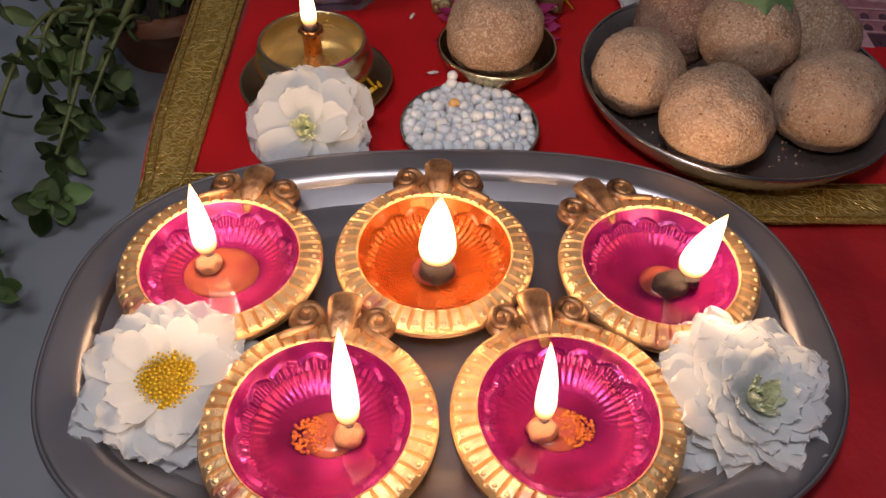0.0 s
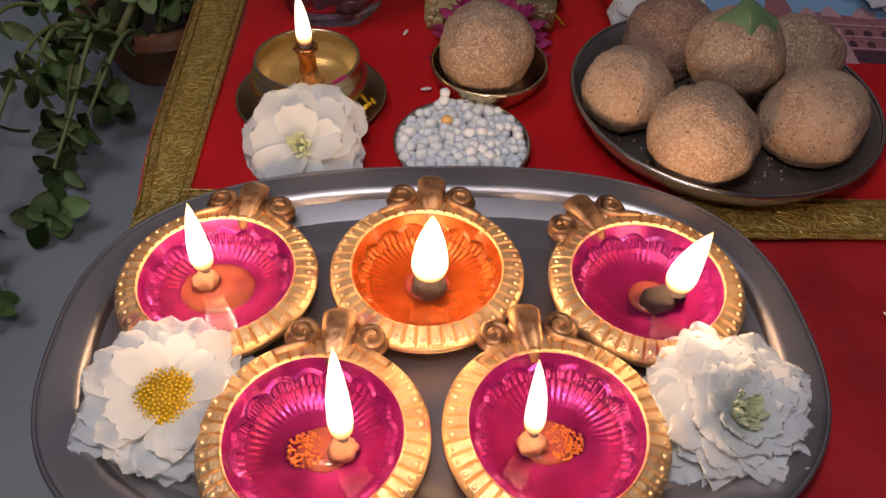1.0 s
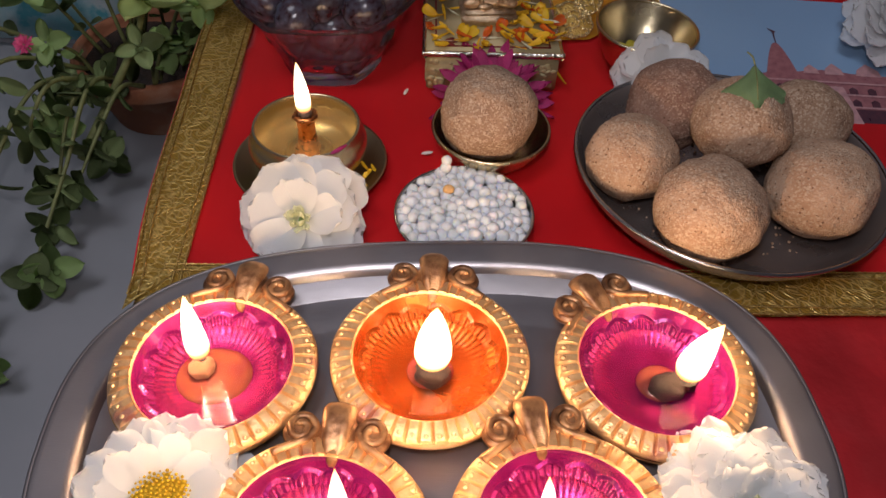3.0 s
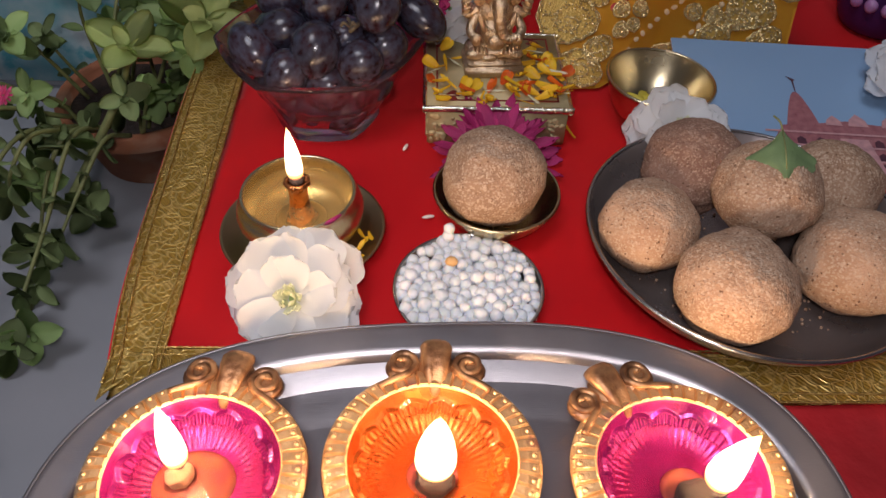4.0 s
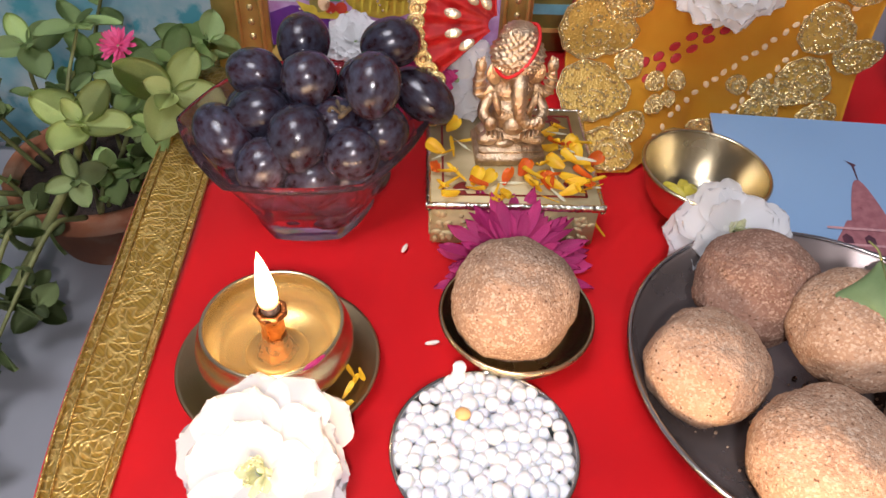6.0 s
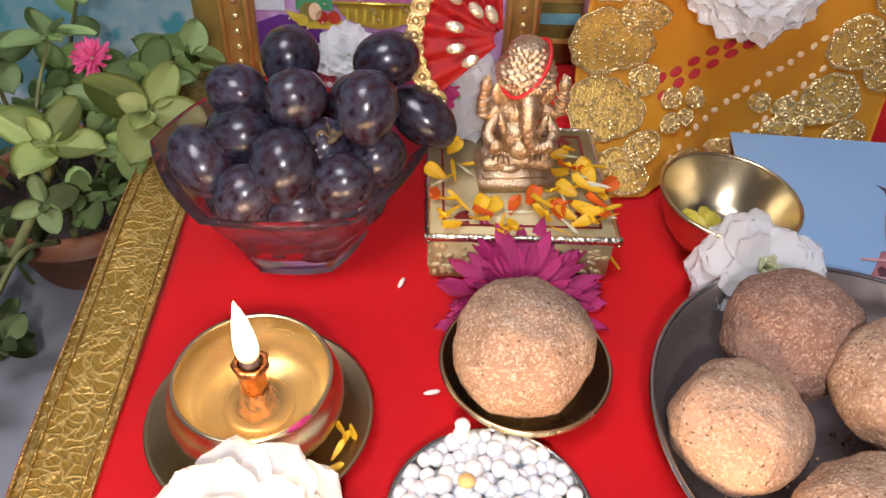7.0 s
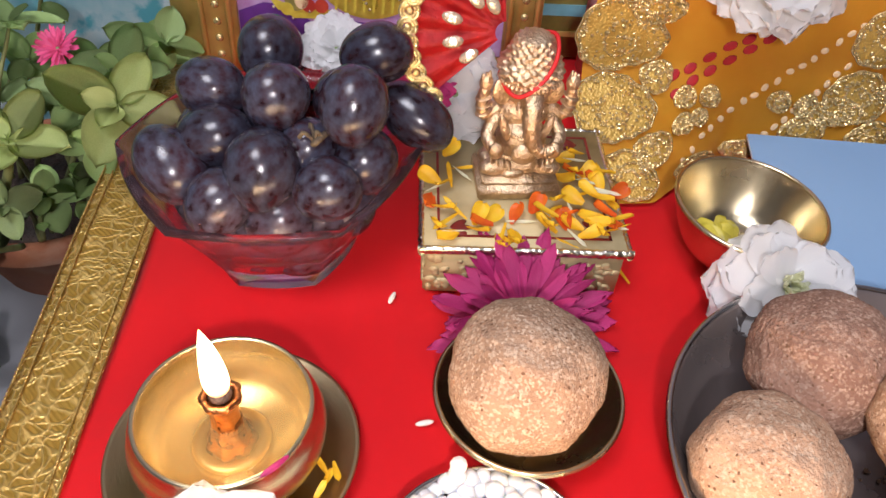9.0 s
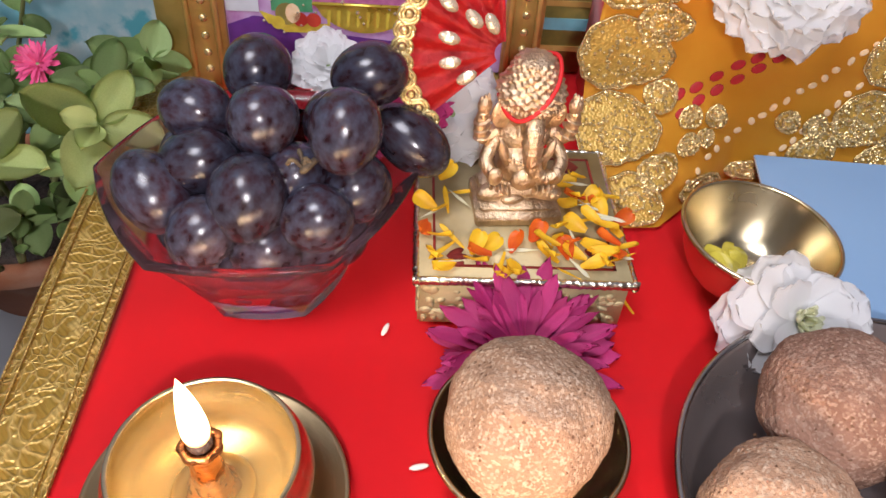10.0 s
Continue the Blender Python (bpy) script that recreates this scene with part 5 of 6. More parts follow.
    bead = mesh_of("mirror_bead", bead, MIRROR_BEAD, False)
    for a, r in ((112, 0.024), (136, 0.017), (142, 0.027), (166, 0.021), (190, 0.020), (212, 0.016), (120, 0.012)):
        part("mirror_bead", bead, MIRROR_BEAD, fan, m=pose(r * math.cos(radians(a)), -0.0030, r * math.sin(radians(a)), 0, -a, 0))


# ---- dressed figure, card, frame ----
def dress_point(x, s):
    """Slope of the draped dress: s runs from hem to top."""
    z = 0.003 + 0.115 * s
    k = 1 - 0.80 * min(1.0, max(0.0, (x - 0.105) / 0.04))
    y = 0.498 - 0.046 * k * max(0.0, 1 - z / 0.050) ** 1.2 + 0.03 * max(0.0, z - 0.06)
    return Vector((x, y + 0.0014 * math.sin(60 * x + 4 * s), z))


def build_dress():
    d = thing("orange_dress", 0.145, 0.5, 0.0, "orange tie-dyed silk dress with gold sequin work", "dress")
    inv = Matrix.Translation((-0.145, -0.5, 0.0))

    def silk(u, v):
        x = 0.068 + 0.165 * u
        return inv @ dress_point(x + 0.010 * (0.5 - u) * v, v)
    part("silk", sheet(70, 40, silk, 0.0010), ORANGE_SILK, d, "orange silk with soft folds")
    part("padding", box(bmesh.new(), -0.060, 0.02, 0.002, 0.070, 0.075, 0.10, 0.004), RED_CLOTH, d, "red padding behind the dress")
    rnd = random.Random(6)

    def at(x, s, lift):
        p = dress_point(x, s)
        n = (dress_point(x + 0.001, s) - p).cross(dress_point(x, s + 0.01) - p).normalized()
        return inv @ (p + n * lift), n
    # tie-dyed dots
    dot = bmesh.new()
    ball(dot, Matrix.Diagonal((0.0033, 0.0024, 0.0003, 1)), 10, 6)
    dot = mesh_of("red_dot", dot, DOT_RED)
    ring = ball(bmesh.new(), Matrix.Diagonal((0.0021, 0.0016, 0.0003, 1)), 10, 6)
    ring = mesh_of("white_dot", ring, DOT_WHITE)

    def set_on(name, me, mat, x, s, turn):
        p, n = at(x, s, 0.0005)
        part(name, me, mat, d, m=Matrix.Translation(p) @ n.to_track_quat("Z", "Y").to_matrix().to_4x4() @ pose(0, 0, 0, 0, 0, turn))
    for i in range(6):
        for j in range(2):
            set_on("red_dot", dot, DOT_RED, 0.113 + 0.0072 * i + 0.002 * j, 0.36 + 0.046 * i - 0.056 * j + rnd.uniform(-0.012, 0.012), 35 + rnd.uniform(-20, 20))
    for i in range(18):
        for x, s in ((0.122 + 0.0044 * i, 0.07 + 0.033 * i), (0.160 + 0.0037 * i, 0.09 + 0.038 * i), (0.090 + 0.0036 * i, 0.60 + 0.036 * i)):
            if s < 0.98 and x < 0.23:
                set_on("white_dot", ring, DOT_WHITE, x + rnd.uniform(-0.0006, 0.0006), s + rnd.uniform(-0.006, 0.006), rnd.uniform(0, 180))
    # paisley patches of sequins and wire
    patches = [(0.086, 0.50, 0.0215, 0.165), (0.086, 0.25, 0.0200, 0.120), (0.094, 0.075, 0.016, 0.075), (0.119, 0.285, 0.0055, 0.045), (0.132, 0.295, 0.0055, 0.045), (0.119, 0.195, 0.0055, 0.042), (0.128, 0.215, 0.0045, 0.036), (0.085, 0.80, 0.020, 0.15), (0.104, 0.375, 0.0090, 0.060), (0.104, 0.150, 0.0110, 0.050), (0.099, 0.655, 0.0140, 0.070), (0.225, 0.42, 0.013, 0.10), (0.195, 0.225, 0.014, 0.07), (0.152, 0.060, 0.012, 0.045),
               (0.130, 0.045, 0.013, 0.040), (0.207, 0.56, 0.017, 0.13), (0.205, 0.30, 0.018, 0.12), (0.180, 0.17, 0.013, 0.08), (0.215, 0.12, 0.014, 0.09), (0.166, 0.28, 0.006, 0.05), (0.178, 0.27, 0.006, 0.05), (0.215, 0.82, 0.016, 0.13)]
    def leafy(a, cx):
        """Outline of a paisley: round with one hooked side."""
        ph = cx * 170
        return 0.88 + 0.20 * math.cos(a - ph) ** 3 + 0.07 * math.sin(2 * a + ph) + 0.025 * math.sin(11 * a)

    for cx, cs, wx, ws in patches:
        net = bmesh.new()
        c = net.verts.new(at(cx, cs, 0.0022)[0])
        rim = []
        for k in range(28):
            a = 2 * math.pi * k / 28
            q = leafy(a, cx)
            rim.append(net.verts.new(at(cx + wx * q * math.cos(a), cs + ws * q * math.sin(a), 0.0008)[0]))
        for k in range(28):
            net.faces.new((c, rim[k], rim[(k + 1) % 28]))
        pt = part("sequin_patch", net, NET, d, "gold net patch")
        sq = bmesh.new()
        n_out = int(2 * math.pi * wx / 0.0017)
        spots = [(a, 0.96) for a in np.linspace(0, 2 * math.pi, n_out, endpoint=False)]
        spots += [(a, 0.68 - 0.55 * a / 9.0 + 0.1 * math.sin(a * 1.3 + cx * 90)) for a in np.arange(0, 9, 0.2)]
        spots += [(rnd.uniform(0, 6.283), math.sqrt(rnd.random())) for k in range(int(95 * wx / 0.018))]
        for a, q in spots:
            q *= leafy(a, cx)
            p, n = at(cx + wx * q * math.cos(a), cs + ws * q * math.sin(a), 0.0022)
            tilt = Euler((rnd.uniform(-0.9, 0.9), rnd.uniform(-0.9, 0.9), 0)).to_matrix().to_4x4()
            r = rnd.uniform(0.0006, 0.0011)
            stud(sq, Matrix.Translation(p) @ n.to_track_quat("Z", "Y").to_matrix().to_4x4() @ tilt, r)
        tagged(part("sequin_work", sq, SEQUIN, pt, "glinting gold sequins", smooth=False), kind="stuff")
        w = bmesh.new()
        for q0 in (1.03,):
            pts = [at(cx + wx * q0 * leafy(a, cx) * math.cos(a), cs + ws * q0 * leafy(a, cx) * math.sin(a), 0.0016)[0] for a in np.linspace(0, 2 * math.pi, 50)]
            t = tube(pts, 0.00045, 5)
            me = bpy.data.meshes.new("t")
            t.to_mesh(me), t.free(), w.from_mesh(me), bpy.data.meshes.remove(me)
        part("wire_outline", w, SEQUIN, pt, "coiled gold wire")
    marigold = flower("marigold", 0.100, 0.497, 0.108, "small orange marigold on the dress", 0.014, [(18, 10, 1.0, 0.1, 0), (14, 34, 0.85, 0.2, 0), (10, 60, 0.6, 0.25, 0)], ORANGE_PETAL, rx=55, seed=31, wide=0.3)
    return marigold


def flat(points, y):
    bm = bmesh.new()
    bm.faces.new([bm.verts.new((x, y, z)) for x, z in points])
    return bm


def build_card():
    c = thing("photo_card", 0.154, 0.489, 0.0205, "glossy photo card of a pink temple under blue sky", "photo", rx=-79.5, rz=-4.2)
    # local x along the top edge, z down the card
    part("card", box(bmesh.new(), 0.0, 0.0012, -0.120, 0.165, 0.0022, 0.0), CARD, c, smooth=False)
    part("sky", sheet(8, 6, lambda u, v: (0.165 * u, 0.0008, -0.120 * v)), PHOTO_SKY, c, "plain blue sky")
    part("terrace", flat([(0.040, -0.098), (0.165, -0.098), (0.165, -0.070), (0.112, -0.068), (0.094, -0.066), (0.080, -0.0685), (0.057, -0.0715), (0.052, -0.080)], 0.0005), PHOTO_ROSE, c, "rose sandstone terraces")
    part("ground_shade", flat([(0.030, -0.120), (0.165, -0.120), (0.165, -0.098), (0.030, -0.098)], 0.0005), PHOTO_DARK, c)
    part("stairs", flat([(0.080, -0.120), (0.112, -0.120), (0.104, -0.080), (0.088, -0.080)], 0.0003), PHOTO_PALE, c, "pale stone steps")
    tower = []
    for k in range(13):
        t = k / 12
        tower.append((0.0088 * (1 - t) ** 0.70 + 0.0012, -0.0715 + 0.0275 * t))
    pts = [(0.0690 + w * 1.0, z) for w, z in tower] + [(0.0690 - w * 0.95, z) for w, z in reversed(tower)]
    part("tower", flat(pts, 0.0003), PHOTO_ROSE, c, "tall temple spire")
    part("spire_flag", flat([(0.0690, -0.0340), (0.0660, -0.0300), (0.0715, -0.0330), (0.0702, -0.0345), (0.0700, -0.0440), (0.0694, -0.0440)], 0.0004), PHOTO_DARK, c)
    for x, w, h in ((0.087, 0.005, 0.008), (0.101, 0.006, 0.010), (0.122, 0.008, 0.011), (0.142, 0.008, 0.010)):
        part("cupola", flat([(x - w, -0.070), (x + w, -0.070), (x + w * 0.8, -0.070 + h * 0.5), (x, -0.070 + h), (x - w * 0.8, -0.070 + h * 0.5)], 0.0002), PHOTO_PALE, c)
    for i in range(10):
        for j in range(2):
            x, z = 0.052 + 0.011 * i, -0.080 - 0.010 * j
            if not 0.082 < x < 0.104:
                part("arch", flat([(x, z - 0.007), (x + 0.005, z - 0.007), (x + 0.005, z - 0.002), (x + 0.0025, z), (x, z - 0.002)], 0.0001), PHOTO_DARK, c)
    for j in range(3):
        z = -0.0775 - 0.010 * j
        part("cornice", flat([(0.046, z), (0.165, z), (0.165, z + 0.0014), (0.046, z + 0.0014)], 0.0000), PHOTO_PALE, c)
    # dark purple bowl at the far side of the card
    pb = thing("purple_bowl", 0.318, 0.545, 0.0016, "dark purple bowl with pale round spots", "bowl")
    part("bowl", bowl_meshes(0.036, 0.040, 0.020, 0.0012), DEEP_PURPLE, pb)
    for k in range(7):
        a = 3.6 + 0.32 * k
        bm = bmesh.new()
        ball(bm, scaled(0.0330 * math.cos(a), 0.0330 * math.sin(a), 0.026, 0.0045, 0.0045, 0.0050), 12, 8)
        part("pale_spot", bm, LILAC_PRINT, pb, "pale lilac spot")


def build_frame():
    f = thing("framed_print", -0.0285, 0.5550, 0.0016, "gilt beaded frame with a colourful offering print", "picture frame", rx=-4)
    for x in (-0.0780, 0.0780):
        rail = part("side_rail", box(bmesh.new(), x - (0.023 if x < 0 else 0.0095), -0.006, 0.0, x + 0.0095, 0.008, 0.20, 0.002), FRAME_GOLD, f, "gilt moulded rail")
        for dx in (-0.0075, 0.0062):
            part("bead_moulding", tube([(x + dx, -0.0068, 0.002), (x + dx, -0.0068, 0.198)], 0.0016, 10), FRAME_GOLD, rail)
        bm = bmesh.new()
        for k in range(22):
            ball(bm, scaled(x, -0.0066, 0.006 + 0.0088 * k, 0.0021, 0.0014, 0.0021), 10, 6)
        part("stud_row", bm, SEQUIN, rail, "row of bright studs")
    for z in (0.008, 0.192):
        part("cross_rail", box(bmesh.new(), -0.0684, -0.006, z - 0.0080, 0.0684, 0.008, z + 0.0080, 0.002), FRAME_GOLD, f)
    page = part("print", box(bmesh.new(), -0.0684, 0.0, 0.016, 0.0684, 0.003, 0.184), LILAC_PRINT, f, "lilac printed picture", smooth=False)
    part("white_sheet", flat([(-0.068, 0.043), (-0.052, 0.043), (-0.052, 0.070), (-0.068, 0.070)], -0.0005), CARD, page, "pale printed cloth")
    part("purple_cloth", flat([(-0.068, 0.016), (0.030, 0.016), (0.024, 0.030), (-0.012, 0.033), (-0.030, 0.030), (-0.040, 0.040), (-0.055, 0.041), (-0.068, 0.036)], -0.0006), PURPLE, page, "purple printed drape")
    part("green_patch", flat([(-0.046, 0.044), (-0.026, 0.044), (-0.026, 0.090), (-0.046, 0.090)], -0.0006), GREEN_PRINT, page)
    part("pink_ground", flat([(-0.026, 0.046), (0.060, 0.046), (0.060, 0.100), (-0.026, 0.100)], -0.0006), PINK_PRINT, page, "printed pink petals")
    bowl = [(-0.0245 + 0.048 * k / 16, 0.0475 - 0.013 * math.sin(math.pi * k / 16) ** 0.6) for k in range(17)]
    part("printed_bowl", flat([*bowl, (0.0245, 0.0495), (-0.0255, 0.0495)], -0.0009), GILT_PRINT, page, "printed golden bowl")
    for k in range(9):
        x = -0.019 + 0.0048 * k
        part("bowl_rib", flat([(x, 0.0375), (x + 0.0012, 0.0375), (x + 0.0020, 0.0455), (x + 0.0002, 0.0455)], -0.0011), YELLOW_PRINT, page)
    part("bowl_rim", box(bmesh.new(), -0.0260, -0.0020, 0.0478, 0.0250, -0.0009, 0.0494, 0.0003), GILT_PRINT, page, "embossed golden edge")
    part("printed_plate", flat([(-0.040, 0.0335), (-0.022, 0.0335), (-0.017, 0.0385), (-0.046, 0.0385)], -0.0010), YELLOW_PRINT, page)
    for k in range(5):
        part("printed_banana", flat([(-0.0520 + 0.0020 * k, 0.0440 - 0.0006 * k), (-0.0500 + 0.0020 * k, 0.0435 - 0.0006 * k), (-0.0462 + 0.0014 * k, 0.0375), (-0.0478 + 0.0014 * k, 0.0375)], -0.0012 - 0.0001 * k), YELLOW_PRINT, page)
    for x, z, r, mt in ((-0.0320, 0.0405, 0.0036, RED_PRINT), (-0.0255, 0.0405, 0.0036, RED_PRINT), (-0.0385, 0.0430, 0.0056, OLIVE_PRINT), (-0.0355, 0.0435, 0.0050, DOT_WHITE), (-0.0430, 0.0385, 0.0034, YELLOW_PRINT)):
        bm = bmesh.new()
        bmesh.ops.create_circle(bm, cap_ends=True, segments=16, radius=r, matrix=pose(x, -0.0016 - 0.05 * (r < 0.0052) * 0.004, z, 90) @ Matrix.Diagonal((0.72 if mt is DOT_WHITE else 1, 1, 1, 1)))
        part("printed_fruit", bm, mt, page)
    rnd = random.Random(14)
    for k in range(16):
        bm = bmesh.new()
        bmesh.ops.create_circle(bm, cap_ends=True, segments=9, radius=rnd.uniform(0.0016, 0.0034), matrix=pose(rnd.uniform(-0.022, 0.05), -0.0008 - 0.00004 * k, rnd.uniform(0.050, 0.072), 90))
        part("printed_blossom", bm, rnd.choice((PINK_PRINT, LILAC_PRINT, RED_PRINT)), page)
    for k in range(22):
        bm = bmesh.new()
        stud(bm, pose(rnd.uniform(-0.050, 0.050), -0.0018, rnd.uniform(0.030, 0.066), 90), rnd.uniform(0.0006, 0.0012))
        part("glitter_stone", bm, MIRROR_BEAD, page, smooth=False)
    s = thing("striped_plaque", 0.0880, 0.5860, 0.0016, "olive gold panel with a cyan stripe behind", "panel")
    part("board", box(bmesh.new(), -0.030, 0.0, 0.0, 0.030, 0.006, 0.075, 0.001), OLIVE_PRINT, s)
    part("stripe", box(bmesh.new(), -0.030, -0.0008, 0.0265, 0.030, 0.001, 0.0330), CYAN_PRINT, s, "cyan stripe", smooth=False)
    for z in (0.014, 0.040, 0.058):
        part("gold_line", box(bmesh.new(), -0.030, -0.0008, z, 0.030, 0.001, z + 0.003), FRAME_GOLD, s, smooth=False)


# ---- plants ----
def leaf_mesh(name, mat, length, width, fold, droop):
    def f(u, v):
        s = 2 * u - 1
        w = width * math.sin(math.pi * v ** 0.86) ** 0.58 if 0 < v < 1 else 0.0004
        return (w * s, length * v, fold * width * s * s - 0.05 * width * math.exp(-60 * s * s) + droop * length * v * v + 0.02 * length * math.sin(5 * v) * s)
    return mesh_of(name, sheet(8, 12, f, 0.0006), mat)


def build_plants():
    rnd = random.Random(12)
    pot = thing("flower_pot", -0.210, 0.531, -0.110, "round terracotta flower pot standing on the floor", "pot")
    part("pot", lathe([(0.002, 0.0), (0.040, 0.0), (0.042, 0.002), (0.0545, 0.050), (0.0585, 0.0505), (0.0605, 0.053), (0.0605, 0.066), (0.0590, 0.068), (0.0550, 0.068), (0.0535, 0.064), (0.0520, 0.052), (0.001, 0.052)], 72), TERRACOTTA, pot, m=Matrix.Diagonal((1, 1, 0.82, 1)))

    def dirt(r, z, a):
        return r, z + 0.004 * noise.noise(Vector((r * 90 * math.cos(a), r * 90 * math.sin(a), 0)))
    part("soil", lathe([(0.0535, 0.056), (0.045, 0.058), (0.03, 0.060), (0.015, 0.061), (0.001, 0.061)], 48, dirt, False, True), SOIL, pot, "dark crumbly soil", m=Matrix.Diagonal((1, 1, 0.82, 1)))
    L = {k: [leaf_mesh("leaf", m, 1.0, w, f, d) for w, f, d in ((0.36, 0.30, -0.15), (0.40, 0.22, -0.30), (0.33, 0.34, 0.02))] for k, m in (("a", LEAF_LIGHT), ("b", LEAF_MID), ("c", LEAF_DARK))}
    L["p"] = [leaf_mesh("leaf", LEAF_LIGHT, 1.0, w, 0.3, d) for w, d in ((0.36, 0.05), (0.38, -0.05))]

    def sprig(plant, pts, tone, size, step, rosette=4, stem_r=0.0016):
        size *= 0.88
        line = smooth_line(pts, 7)
        part("stem", tube([(p.x, p.y, p.z) for p in line], [stem_r * (1 - 0.5 * i / len(line)) for i in range(len(line))], 7), STEM, plant)
        turn = rnd.uniform(0, 90)
        for i in range(step, len(line) - 2, step):
            d = (line[i + 1] - line[i - 1]).normalized()
            q = d.to_track_quat("Z", "Y").to_matrix().to_4x4()
            turn += 90
            for s in (0, 180):
                z = size * rnd.uniform(0.6, 0.95)
                part("leaf", rnd.choice(L[tone]), LEAF_MID, plant, m=Matrix.Translation(line[i]) @ q @ pose(0, 0, 0, 0, 0, turn + s + rnd.uniform(-15, 15)) @ pose(0, 0.002, 0, rnd.uniform(5, 45), rnd.uniform(-20, 20), 0) @ Matrix.Diagonal((z, z, z, 1)))
        tip = line[-1]
        d = (line[-1] - line[-3]).normalized()
        d = (d + Vector((0.0, -0.5, 0.7))).normalized()
        q = d.to_track_quat("Z", "Y").to_matrix().to_4x4()
        for k in range(rosette):
            z = size * (1.0 if k < 4 else 0.55) * rnd.uniform(0.9, 1.1)
            part("leaf", rnd.choice(L[tone]), LEAF_MID, plant, m=Matrix.Translation(tip) @ q @ pose(0, 0, 0.001 * (k > 3), 0, 0, turn + 90 * k + rnd.uniform(-10, 10)) @ pose(0, 0.001, 0, rnd.uniform(8, 26) + 30 * (k > 3), rnd.uniform(-10, 10), 0) @ Matrix.Diagonal((z, z, z, 1)))

    pl = thing("potted_plant", -0.212, 0.520, -0.052, "leafy trailing green succulent growing in the pot", "plant")
    o = Vector((-0.212, 0.520, -0.052))
    V = lambda *p: [Vector(q) - o for q in p]
    sprig(pl, V((-0.238, 0.425, -0.080), (-0.215, 0.448, -0.045), (-0.192, 0.464, -0.008), (-0.180, 0.463, 0.020)), "p", 0.030, 99, 6, 0.0034)
    sprig(pl, V((-0.185, 0.510, -0.055), (-0.160, 0.505, -0.01), (-0.1325, 0.4705, 0.035)), "a", 0.031, 99, 6)
    sprig(pl, V((-0.185, 0.500, -0.055), (-0.165, 0.495, -0.01), (-0.140, 0.500, 0.034)), "b", 0.026, 99, 6)
    sprig(pl, V((-0.185, 0.510, -0.055), (-0.165, 0.500, 0.0), (-0.162, 0.498, 0.018)), "b", 0.024, 99, 6)
    sprig(pl, V((-0.205, 0.510, -0.055), (-0.200, 0.495, 0.01), (-0.194, 0.520, 0.044)), "b", 0.024, 8, 5)
    sprig(pl, V((-0.195, 0.490, -0.058), (-0.190, 0.488, -0.045), (-0.1855, 0.485, -0.030)), "b", 0.021, 99, 6)
    sprig(pl, V((-0.170, 0.510, -0.058), (-0.158, 0.500, -0.03), (-0.150, 0.480, 0.008)), "b", 0.024, 99, 6)
    sprig(pl, V((-0.200, 0.530, -0.055), (-0.170, 0.535, 0.0), (-0.128, 0.530, 0.032)), "b", 0.021, 7, 5)
    sprig(pl, V((-0.190, 0.540, -0.055), (-0.165, 0.550, 0.0), (-0.143, 0.546, 0.020)), "b", 0.023, 6, 5)
    sprig(pl, V((-0.220, 0.540, -0.055), (-0.200, 0.550, 0.0), (-0.168, 0.540, 0.012)), "b", 0.021, 6, 5)
    sprig(pl, V((-0.225, 0.530, -0.055), (-0.215, 0.535, 0.0), (-0.196, 0.530, 0.020)), "b", 0.021, 6, 5)
    sprig(pl, V((-0.230, 0.550, -0.055), (-0.205, 0.565, 0.02), (-0.185, 0.555, 0.060)), "b", 0.020, 9, 4)
    sprig(pl, V((-0.230, 0.530, -0.055), (-0.235, 0.530, 0.0), (-0.222, 0.515, 0.035)), "b", 0.022, 6, 5)
    sprig(pl, V((-0.180, 0.500, -0.055), (-0.170, 0.492, -0.035), (-0.160, 0.485, -0.018)), "b", 0.015, 6, 5)
    sprig(pl, V((-0.195, 0.480, -0.055), (-0.185, 0.470, -0.030), (-0.176, 0.466, -0.012)), "b", 0.013, 6, 5)
    sprig(pl, V((-0.245, 0.520, -0.055), (-0.262, 0.510, -0.01), (-0.265, 0.490, 0.012)), "b", 0.022, 6, 5)
    sprig(pl, V((-0.190, 0.520, -0.055), (-0.160, 0.520, -0.03), (-0.148, 0.505, -0.005)), "b", 0.019, 6, 5)
    for k in range(5):
        w = 1.3 * k
        x, y = -0.212 + 0.035 * math.cos(w), 0.510 + 0.035 * math.sin(w)
        sprig(pl, V((x, y, -0.055), (x + 0.01 * math.cos(w), y - 0.006, -0.030), (x + 0.018 * math.cos(w), y - 0.018 + 0.01 * math.sin(w), -0.012 + 0.004 * (k % 3))), "b" if k % 2 else "c", 0.017, 6, 5)
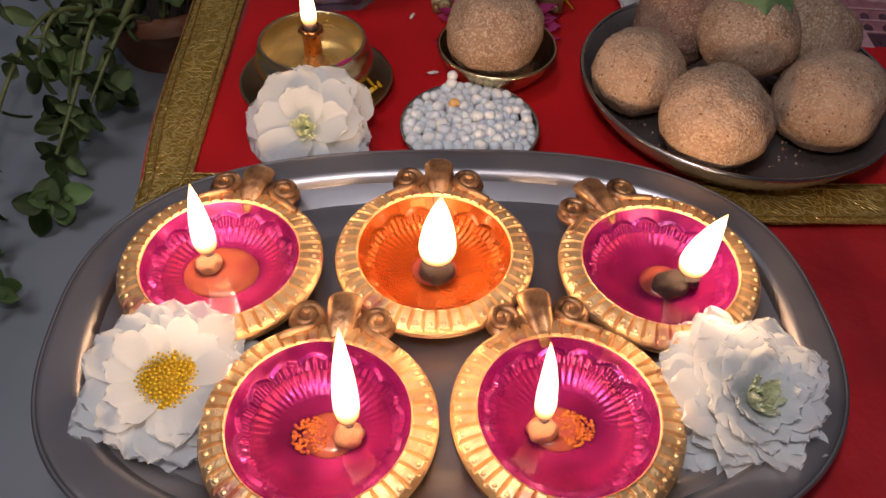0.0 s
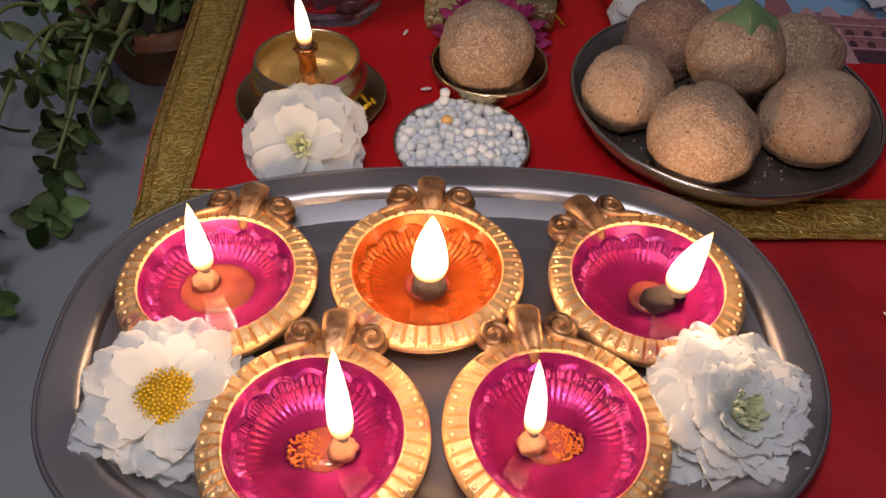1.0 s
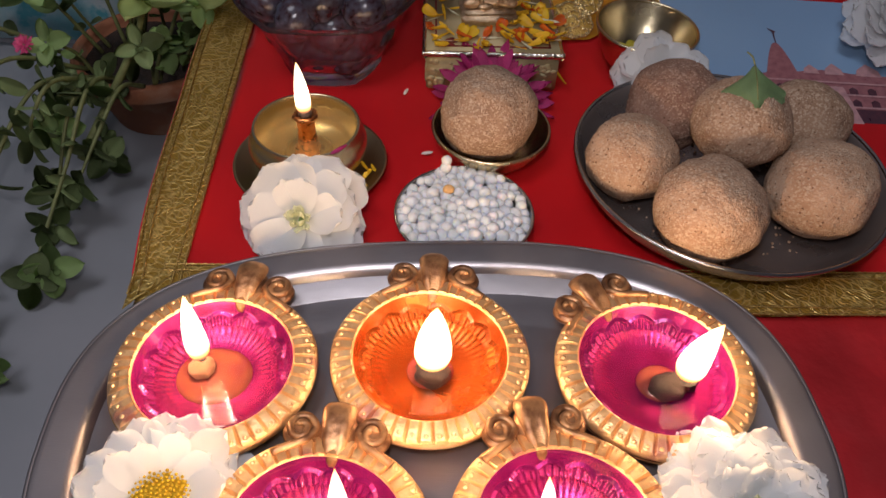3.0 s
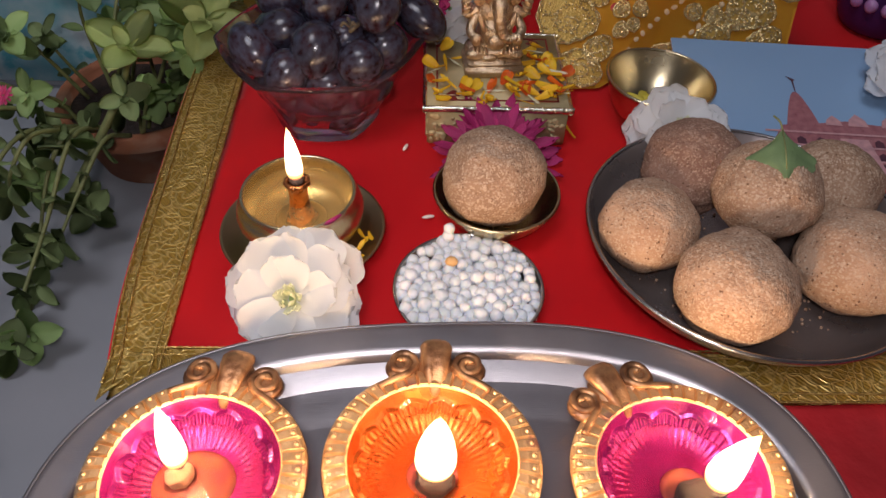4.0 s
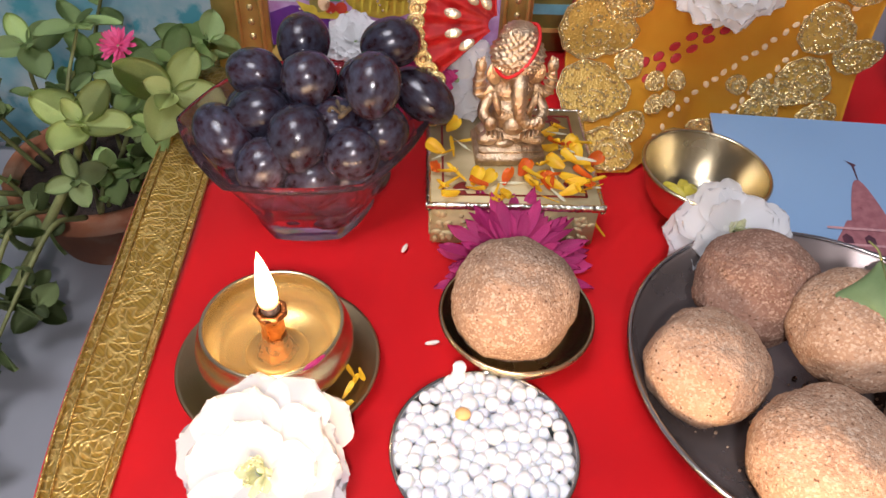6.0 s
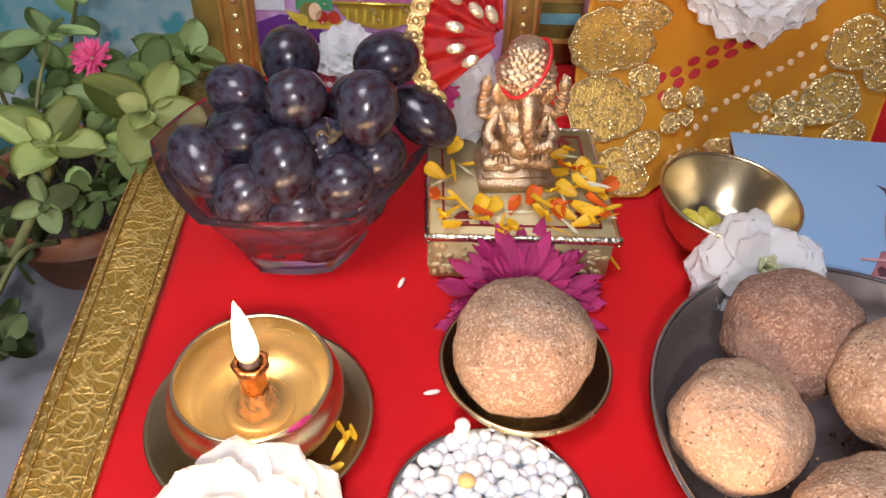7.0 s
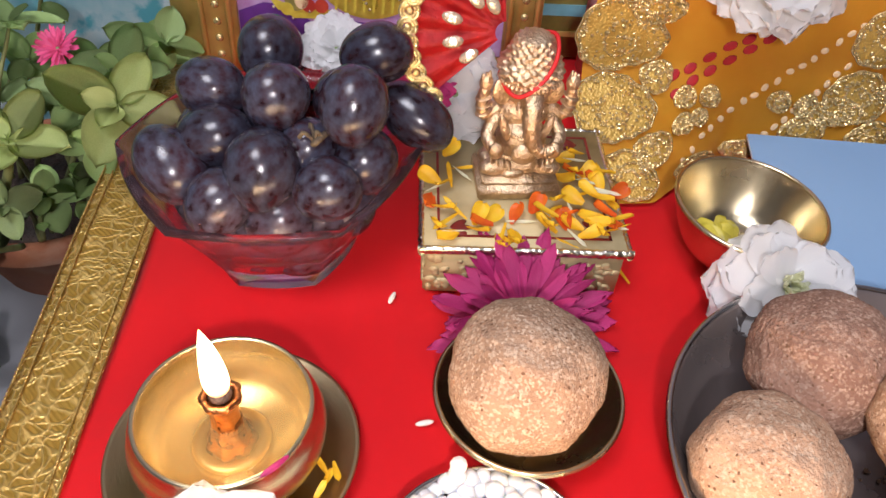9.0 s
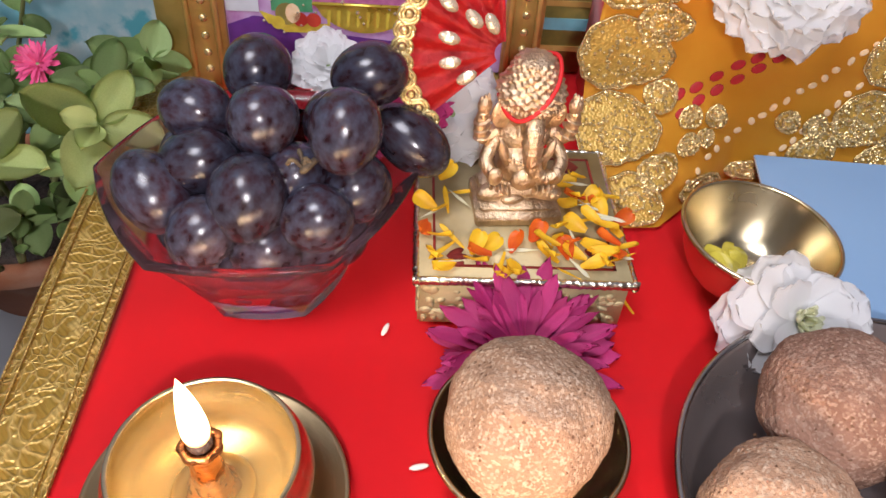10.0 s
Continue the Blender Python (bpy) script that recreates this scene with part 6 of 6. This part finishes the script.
    # runners that hang down over the floor
    for pts, tone, s in (
            (((-0.215, 0.480, -0.050), (-0.222, 0.440, -0.030), (-0.232, 0.395, -0.060), (-0.240, 0.350, -0.085), (-0.238, 0.325, -0.092)), "c", 0.022),
            (((-0.235, 0.480, -0.050), (-0.255, 0.440, -0.030), (-0.270, 0.390, -0.050), (-0.275, 0.340, -0.080), (-0.270, 0.300, -0.092)), "c", 0.023),
            (((-0.245, 0.490, -0.050), (-0.280, 0.450, -0.020), (-0.305, 0.390, -0.050), (-0.310, 0.320, -0.080), (-0.298, 0.265, -0.090)), "c", 0.022),
            (((-0.200, 0.470, -0.050), (-0.205, 0.445, -0.035), (-0.215, 0.415, -0.050), (-0.226, 0.390, -0.070)), "c", 0.021),
            (((-0.250, 0.500, -0.050), (-0.300, 0.470, -0.005), (-0.325, 0.420, -0.020), (-0.330, 0.360, -0.050)), "c", 0.023),
            (((-0.225, 0.475, -0.050), (-0.238, 0.430, -0.020), (-0.250, 0.410, -0.035), (-0.262, 0.420, -0.060)), "c", 0.020),
            (((-0.225, 0.480, -0.050), (-0.230, 0.450, -0.035), (-0.240, 0.430, -0.050), (-0.245, 0.400, -0.080), (-0.243, 0.375, -0.094)), "c", 0.019)):
        sprig(pl, V(*pts), tone, s, 4, 4, 0.0018)
    # leafy clusters held up over the floor, in front of the pot
    for x, y, z, s, tone in ((-0.252, 0.432, -0.062, 0.021, "b"), (-0.222, 0.428, -0.080, 0.020, "c"), (-0.245, 0.392, -0.078, 0.019, "c"),
                             (-0.228, 0.330, -0.088, 0.019, "b"), (-0.243, 0.258, -0.090, 0.017, "b"), (-0.262, 0.475, -0.060, 0.020, "c")):
        sprig(pl, V((x - 0.014, y + 0.030, z - 0.010), (x - 0.008, y + 0.014, z - 0.002), (x, y, z)), tone, s, 6, 5, 0.0019)
    # pink daisy-like blooms
    for x, y, z, r in ((-0.1716, 0.5139, 0.036, 0.011), (-0.262, 0.455, -0.010, 0.007)):
        flower("pink_bloom", x, y, z, "small bright pink bloom on the succulent", r, [(24, 14, 1.0, 0.1, 0), (22, 30, 0.85, 0.15, 0), (14, 50, 0.5, 0.2, 0)], PINK_BLOOM, rx=40, seed=41, wide=0.08, group="blooms")
    # printed sheet lying on the floor
    pp = thing("newspaper", -0.185, 0.075, -0.1085, "printed newspaper page lying on the floor", "newspaper", rz=24)
    part("sheet", sheet(10, 10, lambda u, v: (-0.10 + 0.14 * u, -0.10 + 0.16 * v, 0.0008 * math.sin(5 * u + 3 * v) + 0.001)), PAPER, pp)
    bm = bmesh.new()
    for r in range(14):
        x = 0.0
        for w in range(9):
            k = rnd.uniform(0.002, 0.006)
            if x + k < 0.034:
                box(bm, x - 0.005, 0.002 - 0.0045 * r, 0.0024, x - 0.005 + k, 0.0036 - 0.0045 * r, 0.0026)
            x += k + 0.0012
    part("text_bars", bm, PRINT_INK, pp, "lines of unreadable grey print", smooth=False)


PINK_BLOOM = material("pink bloom", (0.72, 0.10, 0.24), (0.60, 0.05, 0.18), scale=300, rough=0.5, bump=0.2, vary=0.15)
build_setting()
build_altar()
build_tray()
build_diyas()
build_lamp()
build_bowls()
build_fruit()
build_platform()
build_statue()
build_dress()
build_card()
build_frame()
build_plants()
build_flowers()
